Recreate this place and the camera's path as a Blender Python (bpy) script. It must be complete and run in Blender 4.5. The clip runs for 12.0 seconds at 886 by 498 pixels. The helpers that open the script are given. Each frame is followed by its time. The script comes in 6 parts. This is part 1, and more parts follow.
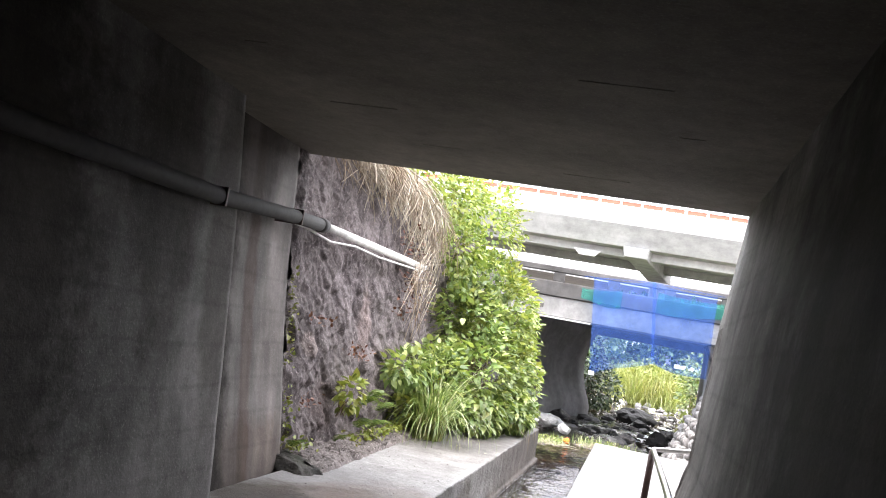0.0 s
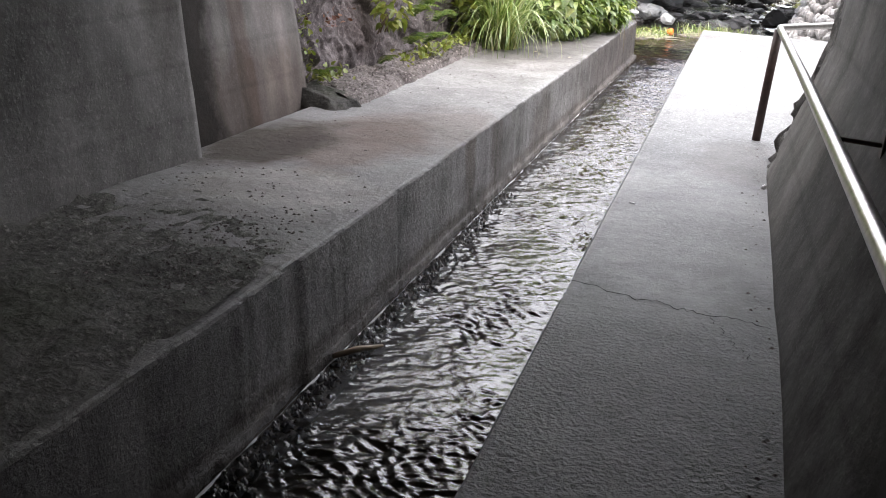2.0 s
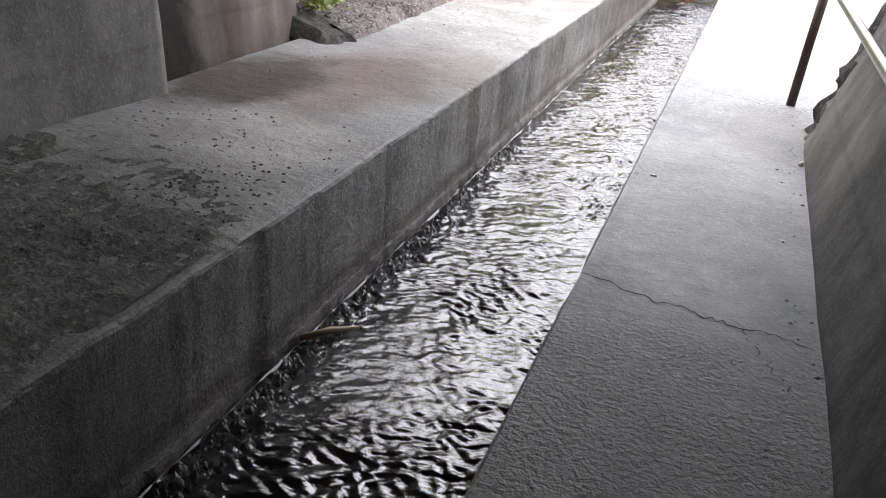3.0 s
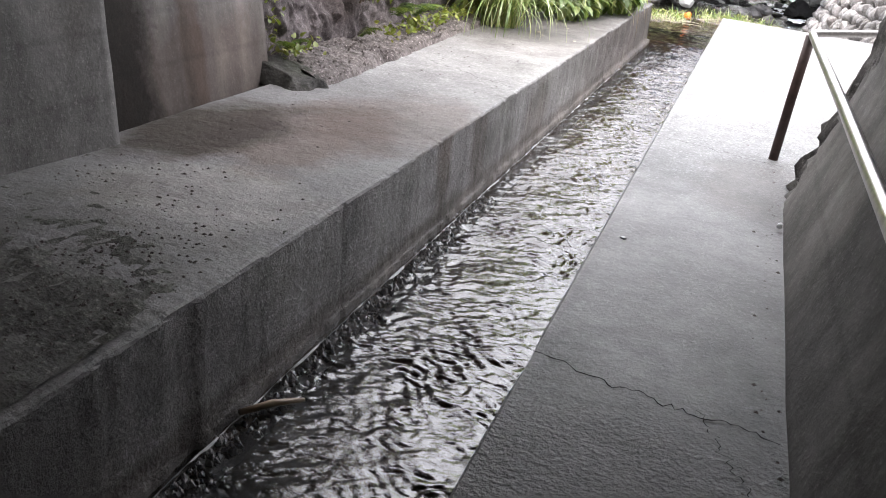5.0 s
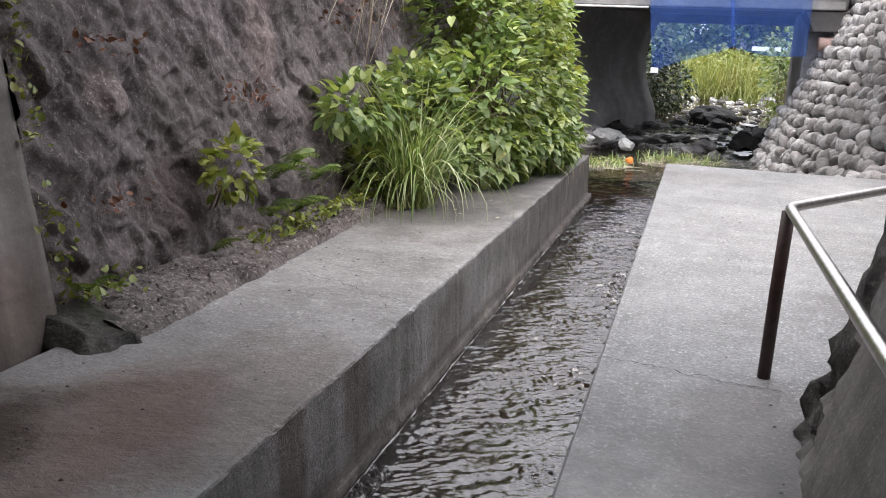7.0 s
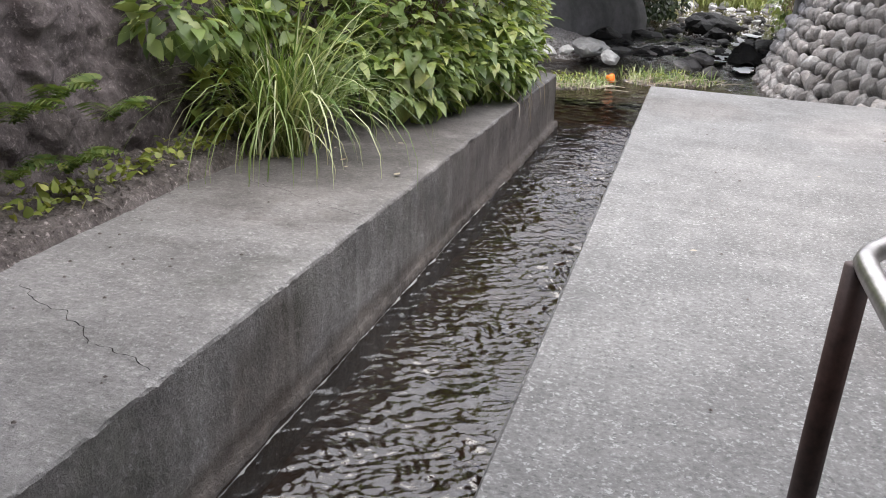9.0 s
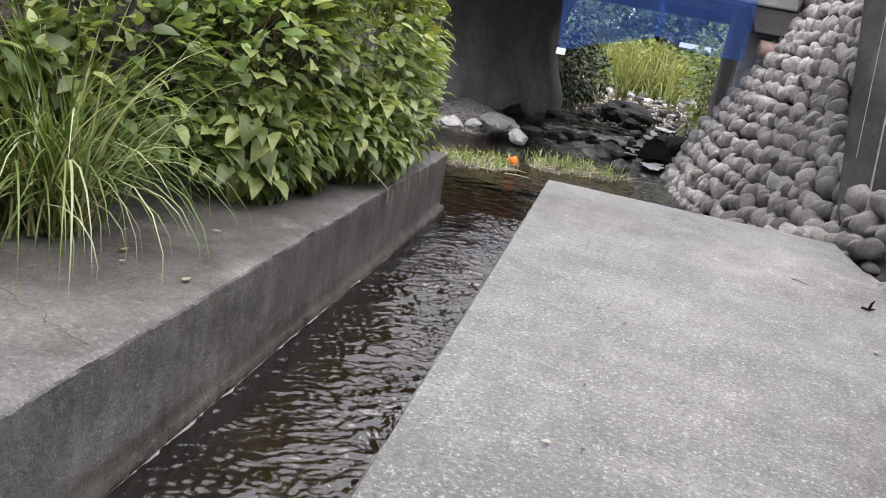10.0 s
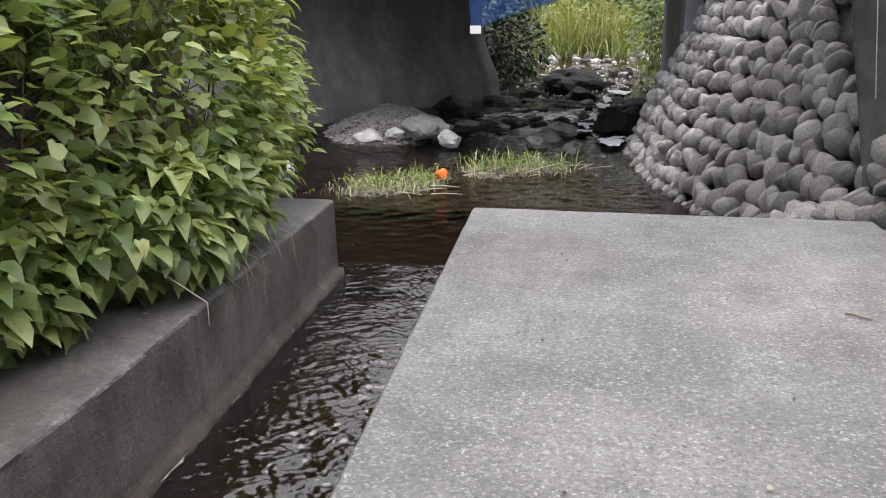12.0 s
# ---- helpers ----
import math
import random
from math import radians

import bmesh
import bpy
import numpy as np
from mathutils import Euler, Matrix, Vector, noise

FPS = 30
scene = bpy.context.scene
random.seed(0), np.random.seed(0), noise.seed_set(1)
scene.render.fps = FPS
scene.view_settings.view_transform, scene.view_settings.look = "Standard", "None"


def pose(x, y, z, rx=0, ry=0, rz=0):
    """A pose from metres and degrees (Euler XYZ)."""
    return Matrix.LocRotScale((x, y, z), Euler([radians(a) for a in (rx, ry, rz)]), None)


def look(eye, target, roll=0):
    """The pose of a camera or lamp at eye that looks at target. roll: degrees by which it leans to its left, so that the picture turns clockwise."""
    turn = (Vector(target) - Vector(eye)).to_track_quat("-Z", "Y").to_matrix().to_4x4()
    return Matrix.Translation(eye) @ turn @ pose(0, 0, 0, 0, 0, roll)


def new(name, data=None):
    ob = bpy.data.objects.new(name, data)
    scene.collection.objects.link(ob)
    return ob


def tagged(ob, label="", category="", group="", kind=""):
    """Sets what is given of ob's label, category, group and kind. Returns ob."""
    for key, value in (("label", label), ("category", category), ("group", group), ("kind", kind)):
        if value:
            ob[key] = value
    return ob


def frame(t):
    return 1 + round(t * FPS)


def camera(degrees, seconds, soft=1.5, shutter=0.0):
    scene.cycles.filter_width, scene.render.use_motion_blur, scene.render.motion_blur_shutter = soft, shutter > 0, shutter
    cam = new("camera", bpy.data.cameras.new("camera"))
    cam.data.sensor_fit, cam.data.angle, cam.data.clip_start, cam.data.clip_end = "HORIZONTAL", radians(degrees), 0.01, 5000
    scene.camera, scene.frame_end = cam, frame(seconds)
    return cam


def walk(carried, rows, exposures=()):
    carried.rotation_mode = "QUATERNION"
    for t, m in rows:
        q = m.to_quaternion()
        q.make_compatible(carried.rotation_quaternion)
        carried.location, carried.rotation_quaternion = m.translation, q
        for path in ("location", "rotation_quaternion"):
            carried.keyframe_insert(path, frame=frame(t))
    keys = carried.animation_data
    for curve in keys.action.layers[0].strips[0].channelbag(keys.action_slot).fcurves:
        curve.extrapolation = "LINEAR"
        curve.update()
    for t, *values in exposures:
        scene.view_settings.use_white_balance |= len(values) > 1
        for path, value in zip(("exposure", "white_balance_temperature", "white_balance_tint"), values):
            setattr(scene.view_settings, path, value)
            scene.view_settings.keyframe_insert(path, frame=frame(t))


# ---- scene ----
cam = camera(53.8, 12.0, 1.0)
PATH = [
    (0, (0.519, -2.62, 1.548), (0.051, -0.684, 1.728), 10.6),
    (0.5, (0.561, -2.239, 1.477), (0.121, -0.288, 1.485), 7.1),
    (1, (0.521, -1.777, 1.414), (-0.003, 0.117, 1.044), 5.5),
    (1.5, (0.486, -1.342, 1.388), (0.041, 0.509, 0.775), 5.2),
    (2, (0.491, -0.891, 1.366), (-0.062, 0.9, 0.669), 3.5),
    (2.5, (0.451, -0.607, 1.344), (-0.114, 1.144, 0.561), 3.7),
    (3, (0.34, -0.33, 1.328), (-0.18, 1.409, 0.488), 7.1),
    (4.8, (0.413, -0.109, 1.407), (-0.128, 1.618, 0.556), 7.4),
    (5, (0.422, -0.052, 1.403), (-0.112, 1.713, 0.627), 7.8),
    (5.5, (0.41, 0.197, 1.439), (-0.202, 2.005, 0.843), 3.6),
    (6, (0.344, 0.623, 1.456), (-0.195, 2.469, 0.907), 3.0),
    (6.5, (0.353, 1.197, 1.465), (-0.193, 3.073, 1.04), 0.5),
    (6.7, (0.345, 1.404, 1.474), (-0.188, 3.281, 1.036), 1.9),
    (8.3, (0.378, 3.217, 1.371), (-0.143, 5.078, 0.855), 2.5),
    (8.5, (0.366, 3.453, 1.372), (-0.148, 5.304, 0.816), 6.0),
    (9, (0.398, 4.033, 1.371), (-0.088, 5.859, 0.714), 3.2),
    (9.5, (0.508, 4.655, 1.459), (0.114, 6.569, 1.034), 8.1),
    (10, (0.515, 5.349, 1.432), (0.203, 7.256, 0.914), 10.8),
    (10.5, (0.555, 6.004, 1.406), (0.266, 7.92, 0.91), 8.1),
    (11, (0.64, 6.605, 1.425), (0.282, 8.486, 0.847), 1.2),
    (11.5, (0.67, 7.193, 1.473), (0.501, 9.103, 0.904), 4.6),
    (12, (0.7, 7.81, 1.451), (0.422, 9.717, 0.917), -0.4),
]
EXPOSURES = [(0, 2.35), (0.5, 1.75), (1, 1.8), (2, 2.15), (3, 2.5), (4.8, 2.35), (5.5, 1.97), (6, 1.7), (6.5, 1.45), (8.5, 1.2), (9.5, 1.1), (10.5, 0.91), (11, 0.97), (11.5, 0.86), (12, 0.8)]
walk(cam, [(t, look(eye, target, roll)) for t, eye, target, roll in PATH], EXPOSURES)

# ---- light: a bright overcast sky ----
world = bpy.data.worlds.new("overcast_sky")
scene.world = world
world.use_nodes = True
wn, wl = world.node_tree.nodes, world.node_tree.links
sky = wn.new("ShaderNodeTexSky")
sky.sky_type, sky.sun_disc = "NISHITA", False
sky.sun_elevation, sky.sun_rotation = radians(70), radians(172)
sky.air_density, sky.dust_density = 1.0, 4.0
veil = wn.new("ShaderNodeMix")
veil.data_type = "RGBA"
veil.inputs[0].default_value = 0.75
veil.inputs[7].default_value = (11.62, 11.45, 11.95, 1)
wl.new(sky.outputs[0], veil.inputs[6])
wl.new(veil.outputs[2], wn["Background"].inputs[0])
wn["Background"].inputs[1].default_value = 0.15
sun = new("sun", bpy.data.lights.new("sun", "SUN"))
sun.data.energy, sun.data.angle, sun.data.color = 0.8, radians(40), (1.0, 0.97, 0.92)
sun.matrix_world = look((1, 5, 20), (0, 12, 0))


# ---- materials ----
def node_mat(name):
    m = bpy.data.materials.new(name)
    m.use_nodes = True
    nt = m.node_tree
    return m, nt.nodes, nt.links, nt.nodes["Principled BSDF"]


def noise_tex(n, l, scale, detail=5.0, stretch=None, rough=0.6, coords="Object"):
    tc = n.new("ShaderNodeTexCoord")
    t = n.new("ShaderNodeTexNoise")
    t.inputs["Scale"].default_value, t.inputs["Detail"].default_value, t.inputs["Roughness"].default_value = scale, detail, rough
    if stretch:
        mp = n.new("ShaderNodeMapping")
        mp.inputs["Scale"].default_value = stretch
        l.new(tc.outputs[coords], mp.inputs[0])
        l.new(mp.outputs[0], t.inputs["Vector"])
    else:
        l.new(tc.outputs[coords], t.inputs["Vector"])
    return t.outputs["Fac"]


def ramp(n, l, fac, stops):
    r = n.new("ShaderNodeValToRGB")
    while len(r.color_ramp.elements) < len(stops):
        r.color_ramp.elements.new(0.5)
    for e, (p, c) in zip(r.color_ramp.elements, stops):
        e.position = p
        e.color = (*c, 1) if len(c) == 3 else c
    l.new(fac, r.inputs[0])
    return r.outputs[0]


def blend(n, l, kind, fac, a, b):
    m = n.new("ShaderNodeMix")
    m.data_type, m.blend_type = "RGBA", kind
    if isinstance(fac, float):
        m.inputs[0].default_value = fac
    else:
        l.new(fac, m.inputs[0])
    for s, v in ((6, a), (7, b)):
        if isinstance(v, tuple):
            m.inputs[s].default_value = (*v, 1)
        else:
            l.new(v, m.inputs[s])
    return m.outputs[2]


def grey(v):
    return (v, v, v)


def surface(name, low, high, scale=0.8, streak=0.0, run=3.2, speck=0.0, rough=0.85, bump=0.3, boards=0.0, per_piece=0.0, moss=0.0, fine=40.0, coords="Object", spec=0.3, stains_and_shading=(), chips=0.0, mottle=0.75, pits=None, worn_from=None):
    """A rough mineral surface: cloudy staining, fine grain, water streaks, pale grains, moss, patches of painted shade
    or light.
    """
    m, n, l, p = node_mat(name)
    big = noise_tex(n, l, scale, 6, coords=coords)
    col = ramp(n, l, big, [(0.3, low), (0.72, high)])
    mid = noise_tex(n, l, scale * 9, 8, rough=0.75, coords=coords)
    col = blend(n, l, "MULTIPLY", mottle, col, ramp(n, l, mid, [(0.28, grey(0.55)), (0.62, grey(1.0))]))
    if streak:
        s = noise_tex(n, l, 1.0, 5, (0.4, run, 0.22 if run > 2 else 0.1), coords=coords)
        col = blend(n, l, "MULTIPLY", streak, col, ramp(n, l, s, [(0.38, grey(0.28)), (0.6, grey(1.0))]))
    if boards:
        tc = n.new("ShaderNodeTexCoord")
        w = n.new("ShaderNodeTexWave")
        w.bands_direction = "Z"
        w.inputs["Scale"].default_value, w.inputs["Distortion"].default_value, w.inputs["Detail"].default_value = 1.1, 0.6, 2
        l.new(tc.outputs["Object"], w.inputs["Vector"])
        col = blend(n, l, "MULTIPLY", boards, col, ramp(n, l, w.outputs["Fac"], [(0.0, grey(0.55)), (0.06, grey(1.0))]))
    grain = noise_tex(n, l, fine, 4, rough=0.7, coords=coords)
    sound = col
    if speck:
        col = blend(n, l, "MIX", ramp(n, l, grain, [(0.58, grey(0.0)), (0.66, grey(speck))]), col, tuple(min(0.75, 1.9 * c) for c in high))
        col = blend(n, l, "MULTIPLY", speck, col, ramp(n, l, grain, [(0.34, grey(0.35)), (0.52, grey(1.0))]))
        lichen = noise_tex(n, l, fine * 0.42, 6, rough=0.85, coords=coords)
        col = blend(n, l, "MIX", ramp(n, l, lichen, [(0.57, grey(0.0)), (0.66, grey(0.8 * speck))]), col, tuple(min(0.75, 1.7 * c) for c in high))
        col = blend(n, l, "MULTIPLY", speck, col, ramp(n, l, lichen, [(0.33, grey(0.5)), (0.46, grey(1.0))]))
    if chips:
        # pale and dark grains of aggregate laid bare by wear
        tc, vo = n.new("ShaderNodeTexCoord"), n.new("ShaderNodeTexVoronoi")
        vo.inputs["Scale"].default_value = 62.0
        wn1 = n.new("ShaderNodeTexNoise")
        wn1.inputs["Scale"].default_value, wn1.inputs["Detail"].default_value = 55.0, 3.0
        l.new(tc.outputs[coords], wn1.inputs["Vector"])
        mv = n.new("ShaderNodeVectorMath")
        mv.operation = "MULTIPLY_ADD"
        mv.inputs[1].default_value = (0.05, 0.05, 0.05)
        l.new(wn1.outputs["Color"], mv.inputs[0])
        l.new(tc.outputs[coords], mv.inputs[2])
        l.new(mv.outputs[0], vo.inputs["Vector"])
        sep, near, both = n.new("ShaderNodeSeparateColor"), n.new("ShaderNodeMath"), n.new("ShaderNodeMath")
        l.new(vo.outputs["Color"], sep.inputs[0])
        near.operation, near.inputs[1].default_value = "LESS_THAN", 0.42
        l.new(vo.outputs["Distance"], near.inputs[0])
        both.operation = "MULTIPLY"
        worn = noise_tex(n, l, 2.6, 6, rough=0.75, coords=coords)
        l.new(near.outputs[0], both.inputs[0])
        l.new(ramp(n, l, worn, [(0.38, grey(0.35)), (0.6, grey(1.0))]), both.inputs[1])
        for end, tone in (((0.78, 0.86), 0.46), ((0.24, 0.16), 0.08)):
            pick, put = ramp(n, l, sep.outputs[0], sorted([(end[0], grey(0.0)), (end[1], grey(chips))])), n.new("ShaderNodeMath")
            put.operation = "MULTIPLY"
            l.new(pick, put.inputs[0])
            l.new(both.outputs[0], put.inputs[1])
            col = blend(n, l, "MIX", put.outputs[0], col, grey(tone))
        col = blend(n, l, "MULTIPLY", 0.3, col, ramp(n, l, noise_tex(n, l, 5.0, 7, rough=0.66, coords=coords), [(0.34, grey(0.5)), (0.47, grey(0.92)), (0.56, grey(1.08)), (0.66, grey(1.7))]))
    if worn_from is not None:
        # smooth cement before y = worn_from, rain-worn beyond
        tc, sp, wob, edge = n.new("ShaderNodeTexCoord"), n.new("ShaderNodeSeparateXYZ"), n.new("ShaderNodeMath"), n.new("ShaderNodeMapRange")
        l.new(tc.outputs["Object"], sp.inputs[0])
        wob.operation, wob.inputs[1].default_value = "MULTIPLY_ADD", 1.2
        l.new(noise_tex(n, l, 2.5, 6, rough=0.7), wob.inputs[0])
        l.new(sp.outputs[1], wob.inputs[2])
        edge.inputs[1].default_value, edge.inputs[2].default_value = worn_from, worn_from + 1.6
        edge.inputs[3].default_value = 0.25
        l.new(wob.outputs[0], edge.inputs[0])
        col = blend(n, l, "MIX", edge.outputs[0], sound, col)
    if moss:
        g = noise_tex(n, l, 1.4, 7, rough=0.7, coords=coords)
        col = blend(n, l, "MIX", ramp(n, l, g, [(0.52, grey(0.0)), (0.66, grey(moss))]), col, (0.045, 0.055, 0.022))
    # Soft-edged multiply patches: staining, and shade or light put into the colour.
    for centre, reach, tint in stains_and_shading:
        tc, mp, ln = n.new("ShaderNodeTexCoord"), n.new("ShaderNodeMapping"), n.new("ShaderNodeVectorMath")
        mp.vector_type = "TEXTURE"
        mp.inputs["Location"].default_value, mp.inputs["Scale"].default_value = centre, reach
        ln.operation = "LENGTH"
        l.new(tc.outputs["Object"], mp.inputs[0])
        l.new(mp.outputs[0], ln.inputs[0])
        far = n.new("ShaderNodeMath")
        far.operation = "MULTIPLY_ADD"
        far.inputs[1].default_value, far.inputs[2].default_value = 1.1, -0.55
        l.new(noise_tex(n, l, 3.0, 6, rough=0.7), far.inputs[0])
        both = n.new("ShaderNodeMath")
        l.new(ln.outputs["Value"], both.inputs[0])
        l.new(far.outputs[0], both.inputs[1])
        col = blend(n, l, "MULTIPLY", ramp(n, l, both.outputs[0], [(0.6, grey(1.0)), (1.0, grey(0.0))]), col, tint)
    if per_piece:
        o, g, add, fr = n.new("ShaderNodeObjectInfo"), n.new("ShaderNodeNewGeometry"), n.new("ShaderNodeMath"), n.new("ShaderNodeMath")
        add.operation, fr.operation = "ADD", "FRACT"
        l.new(o.outputs["Random"], add.inputs[0])
        l.new(g.outputs["Random Per Island"], add.inputs[1])
        l.new(add.outputs[0], fr.inputs[0])
        col = blend(n, l, "MULTIPLY", 1.0, col, ramp(n, l, fr.outputs[0], [(0.0, grey(1 - per_piece)), (0.35, (1.0 - 0.5 * per_piece, 0.96 - 0.5 * per_piece, 0.95 - 0.5 * per_piece)), (0.7, grey(0.92)), (1.0, (1.04, 0.99, 0.97))]))
    l.new(col, p.inputs["Base Color"])
    p.inputs["Roughness"].default_value = rough
    p.inputs["Specular IOR Level"].default_value = spec
    b1 = n.new("ShaderNodeBump")
    b1.inputs["Strength"].default_value, b1.inputs["Distance"].default_value = bump, 0.03
    l.new(mid, b1.inputs["Height"])
    b2 = n.new("ShaderNodeBump")
    b2.inputs["Strength"].default_value, b2.inputs["Distance"].default_value = bump, 0.006
    l.new(grain, b2.inputs["Height"])
    l.new(b1.outputs[0], b2.inputs["Normal"])
    last = b2
    if pits:
        # worn stretch up to y = pits, where the aggregate stands out of the cement
        tc, sp, edge = n.new("ShaderNodeTexCoord"), n.new("ShaderNodeSeparateXYZ"), n.new("ShaderNodeMapRange")
        l.new(tc.outputs["Object"], sp.inputs[0])
        wob = n.new("ShaderNodeMath")
        wob.operation, wob.inputs[1].default_value = "MULTIPLY_ADD", 0.7
        l.new(noise_tex(n, l, 3.5, 6, rough=0.7), wob.inputs[0])
        l.new(sp.outputs[1], wob.inputs[2])
        edge.inputs[1].default_value, edge.inputs[2].default_value = pits + 0.45, pits + 0.1
        l.new(wob.outputs[0], edge.inputs[0])
        vo = n.new("ShaderNodeTexNoise")
        vo.inputs["Scale"].default_value, vo.inputs["Detail"].default_value, vo.inputs["Roughness"].default_value = 55.0, 3.0, 0.6
        l.new(tc.outputs["Object"], vo.inputs["Vector"])
        high = n.new("ShaderNodeMath")
        high.operation = "MULTIPLY"
        l.new(edge.outputs[0], high.inputs[0])
        l.new(vo.outputs["Fac"], high.inputs[1])
        b3 = n.new("ShaderNodeBump")
        b3.inputs["Strength"].default_value, b3.inputs["Distance"].default_value = 1.0, 0.014
        l.new(high.outputs[0], b3.inputs["Height"])
        l.new(b2.outputs[0], b3.inputs["Normal"])
        last = b3
    l.new(last.outputs[0], p.inputs["Normal"])
    return m


def plain(name, col, rough=0.5, metal=0.0, vary=0.35, scale=14.0, bump=0.1):
    m, n, l, p = node_mat(name)
    f = noise_tex(n, l, scale, 6, rough=0.7)
    c = ramp(n, l, f, [(0.3, tuple(v * (1 - vary) for v in col)), (0.7, tuple(min(1, v * (1 + vary)) for v in col))])
    l.new(c, p.inputs["Base Color"])
    p.inputs["Roughness"].default_value, p.inputs["Metallic"].default_value = rough, metal
    b = n.new("ShaderNodeBump")
    b.inputs["Strength"].default_value, b.inputs["Distance"].default_value = bump, 0.01
    l.new(f, b.inputs["Height"])
    l.new(b.outputs[0], p.inputs["Normal"])
    return m


def leaf_mat(name, a, b, c, through_light=0.3, rough=0.38):
    """Leaves: three greens by the leaf, lighter along the vein, some light shining through."""
    m, n, l, p = node_mat(name)
    g, o, add = n.new("ShaderNodeNewGeometry"), n.new("ShaderNodeObjectInfo"), n.new("ShaderNodeMath")
    add.operation = "ADD"
    l.new(g.outputs["Random Per Island"], add.inputs[0])
    l.new(o.outputs["Random"], add.inputs[1])
    fr = n.new("ShaderNodeMath")
    fr.operation = "FRACT"
    l.new(add.outputs[0], fr.inputs[0])
    col = ramp(n, l, fr.outputs[0], [(0.0, a), (0.55, b), (1.0, c)])
    f = noise_tex(n, l, 9.0, 4)
    col = blend(n, l, "MULTIPLY", 0.6, col, ramp(n, l, f, [(0.3, grey(0.6)), (0.65, grey(1.0))]))
    drift = noise_tex(n, l, 0.8, 4)
    col = blend(n, l, "MULTIPLY", 0.8, col, ramp(n, l, drift, [(0.36, (0.85, 0.72, 0.62)), (0.5, grey(1.0)), (0.66, (1.25, 1.3, 1.3))]))
    l.new(col, p.inputs["Base Color"])
    p.inputs["Roughness"].default_value = rough
    t = n.new("ShaderNodeBsdfTranslucent")
    l.new(blend(n, l, "MULTIPLY", 1.0, col, (1.0, 1.0, 0.5)), t.inputs["Color"])
    mix = n.new("ShaderNodeMixShader")
    mix.inputs[0].default_value = through_light
    l.new(p.outputs[0], mix.inputs[1])
    l.new(t.outputs[0], mix.inputs[2])
    l.new(mix.outputs[0], n["Material Output"].inputs["Surface"])
    return m


def water_mat(name, tint):
    m, n, l, p = node_mat(name)
    n.remove(p)
    tr, gl, fr, mix = n.new("ShaderNodeBsdfTransparent"), n.new("ShaderNodeBsdfGlossy"), n.new("ShaderNodeFresnel"), n.new("ShaderNodeMixShader")
    tr.inputs[0].default_value = (*tint, 1)
    gl.inputs["Roughness"].default_value = 0.04
    fr.inputs["IOR"].default_value = 1.85
    b = n.new("ShaderNodeBump")
    b.inputs["Strength"].default_value, b.inputs["Distance"].default_value = 0.5, 0.007
    l.new(noise_tex(n, l, 42.0, 3, (0.8, 1.1, 1.0)), b.inputs["Height"])
    l.new(b.outputs[0], gl.inputs["Normal"])
    l.new(b.outputs[0], fr.inputs["Normal"])
    l.new(fr.outputs[0], mix.inputs[0])
    l.new(tr.outputs[0], mix.inputs[1])
    l.new(gl.outputs[0], mix.inputs[2])
    l.new(mix.outputs[0], n["Material Output"].inputs["Surface"])
    return m


def net_mat(name, col, cover):
    m, n, l, p = node_mat(name)
    p.inputs["Base Color"].default_value, p.inputs["Roughness"].default_value = (*col, 1), 0.6
    tl, both, tr, mix = n.new("ShaderNodeBsdfTranslucent"), n.new("ShaderNodeMixShader"), n.new("ShaderNodeBsdfTransparent"), n.new("ShaderNodeMixShader")
    tl.inputs[0].default_value = (*col, 1)
    both.inputs[0].default_value = 0.5
    l.new(p.outputs[0], both.inputs[1])
    l.new(tl.outputs[0], both.inputs[2])
    tr.inputs[0].default_value = (0.75, 0.85, 1.0, 1)
    f = noise_tex(n, l, 3.0, 4)
    l.new(ramp(n, l, f, [(0.3, grey(cover * 0.85)), (0.7, grey(min(1, cover * 1.12)))]), mix.inputs[0])
    l.new(tr.outputs[0], mix.inputs[1])
    l.new(both.outputs[0], mix.inputs[2])
    l.new(mix.outputs[0], n["Material Output"].inputs["Surface"])
    return m


# Staining plus tunnel falloff in the colour: darker inside, right wall lighter towards the mouth.
M_WALL = surface("tunnel_wall_concrete", (0.09, 0.087, 0.082), (0.37, 0.355, 0.34), 0.9, streak=0.5, run=2.2, speck=0.15, bump=0.4, boards=0.3, fine=55, mottle=0.65, stains_and_shading=[((-2.45, 0.6, 1.5), (1.2, 1.1, 4.0), (0.4, 0.38, 0.36)), ((-2.45, 2.35, 2.4), (1.2, 0.5, 1.6), (0.5, 0.48, 0.46)), ((-2.5, -1.0, 2.4), (1.2, 3.3, 3.0), (0.62, 0.6, 0.58)), ((1.1, -1.4, 1.5), (0.8, 4.2, 3.6), (0.3, 0.29, 0.28)), ((1.0, 4.2, 0.3), (0.7, 1.3, 0.9), (1.15, 1.13, 1.1)), ((-2.5, 3.1, 1.7), (1.2, 0.3, 1.4), (0.55, 0.53, 0.51))])
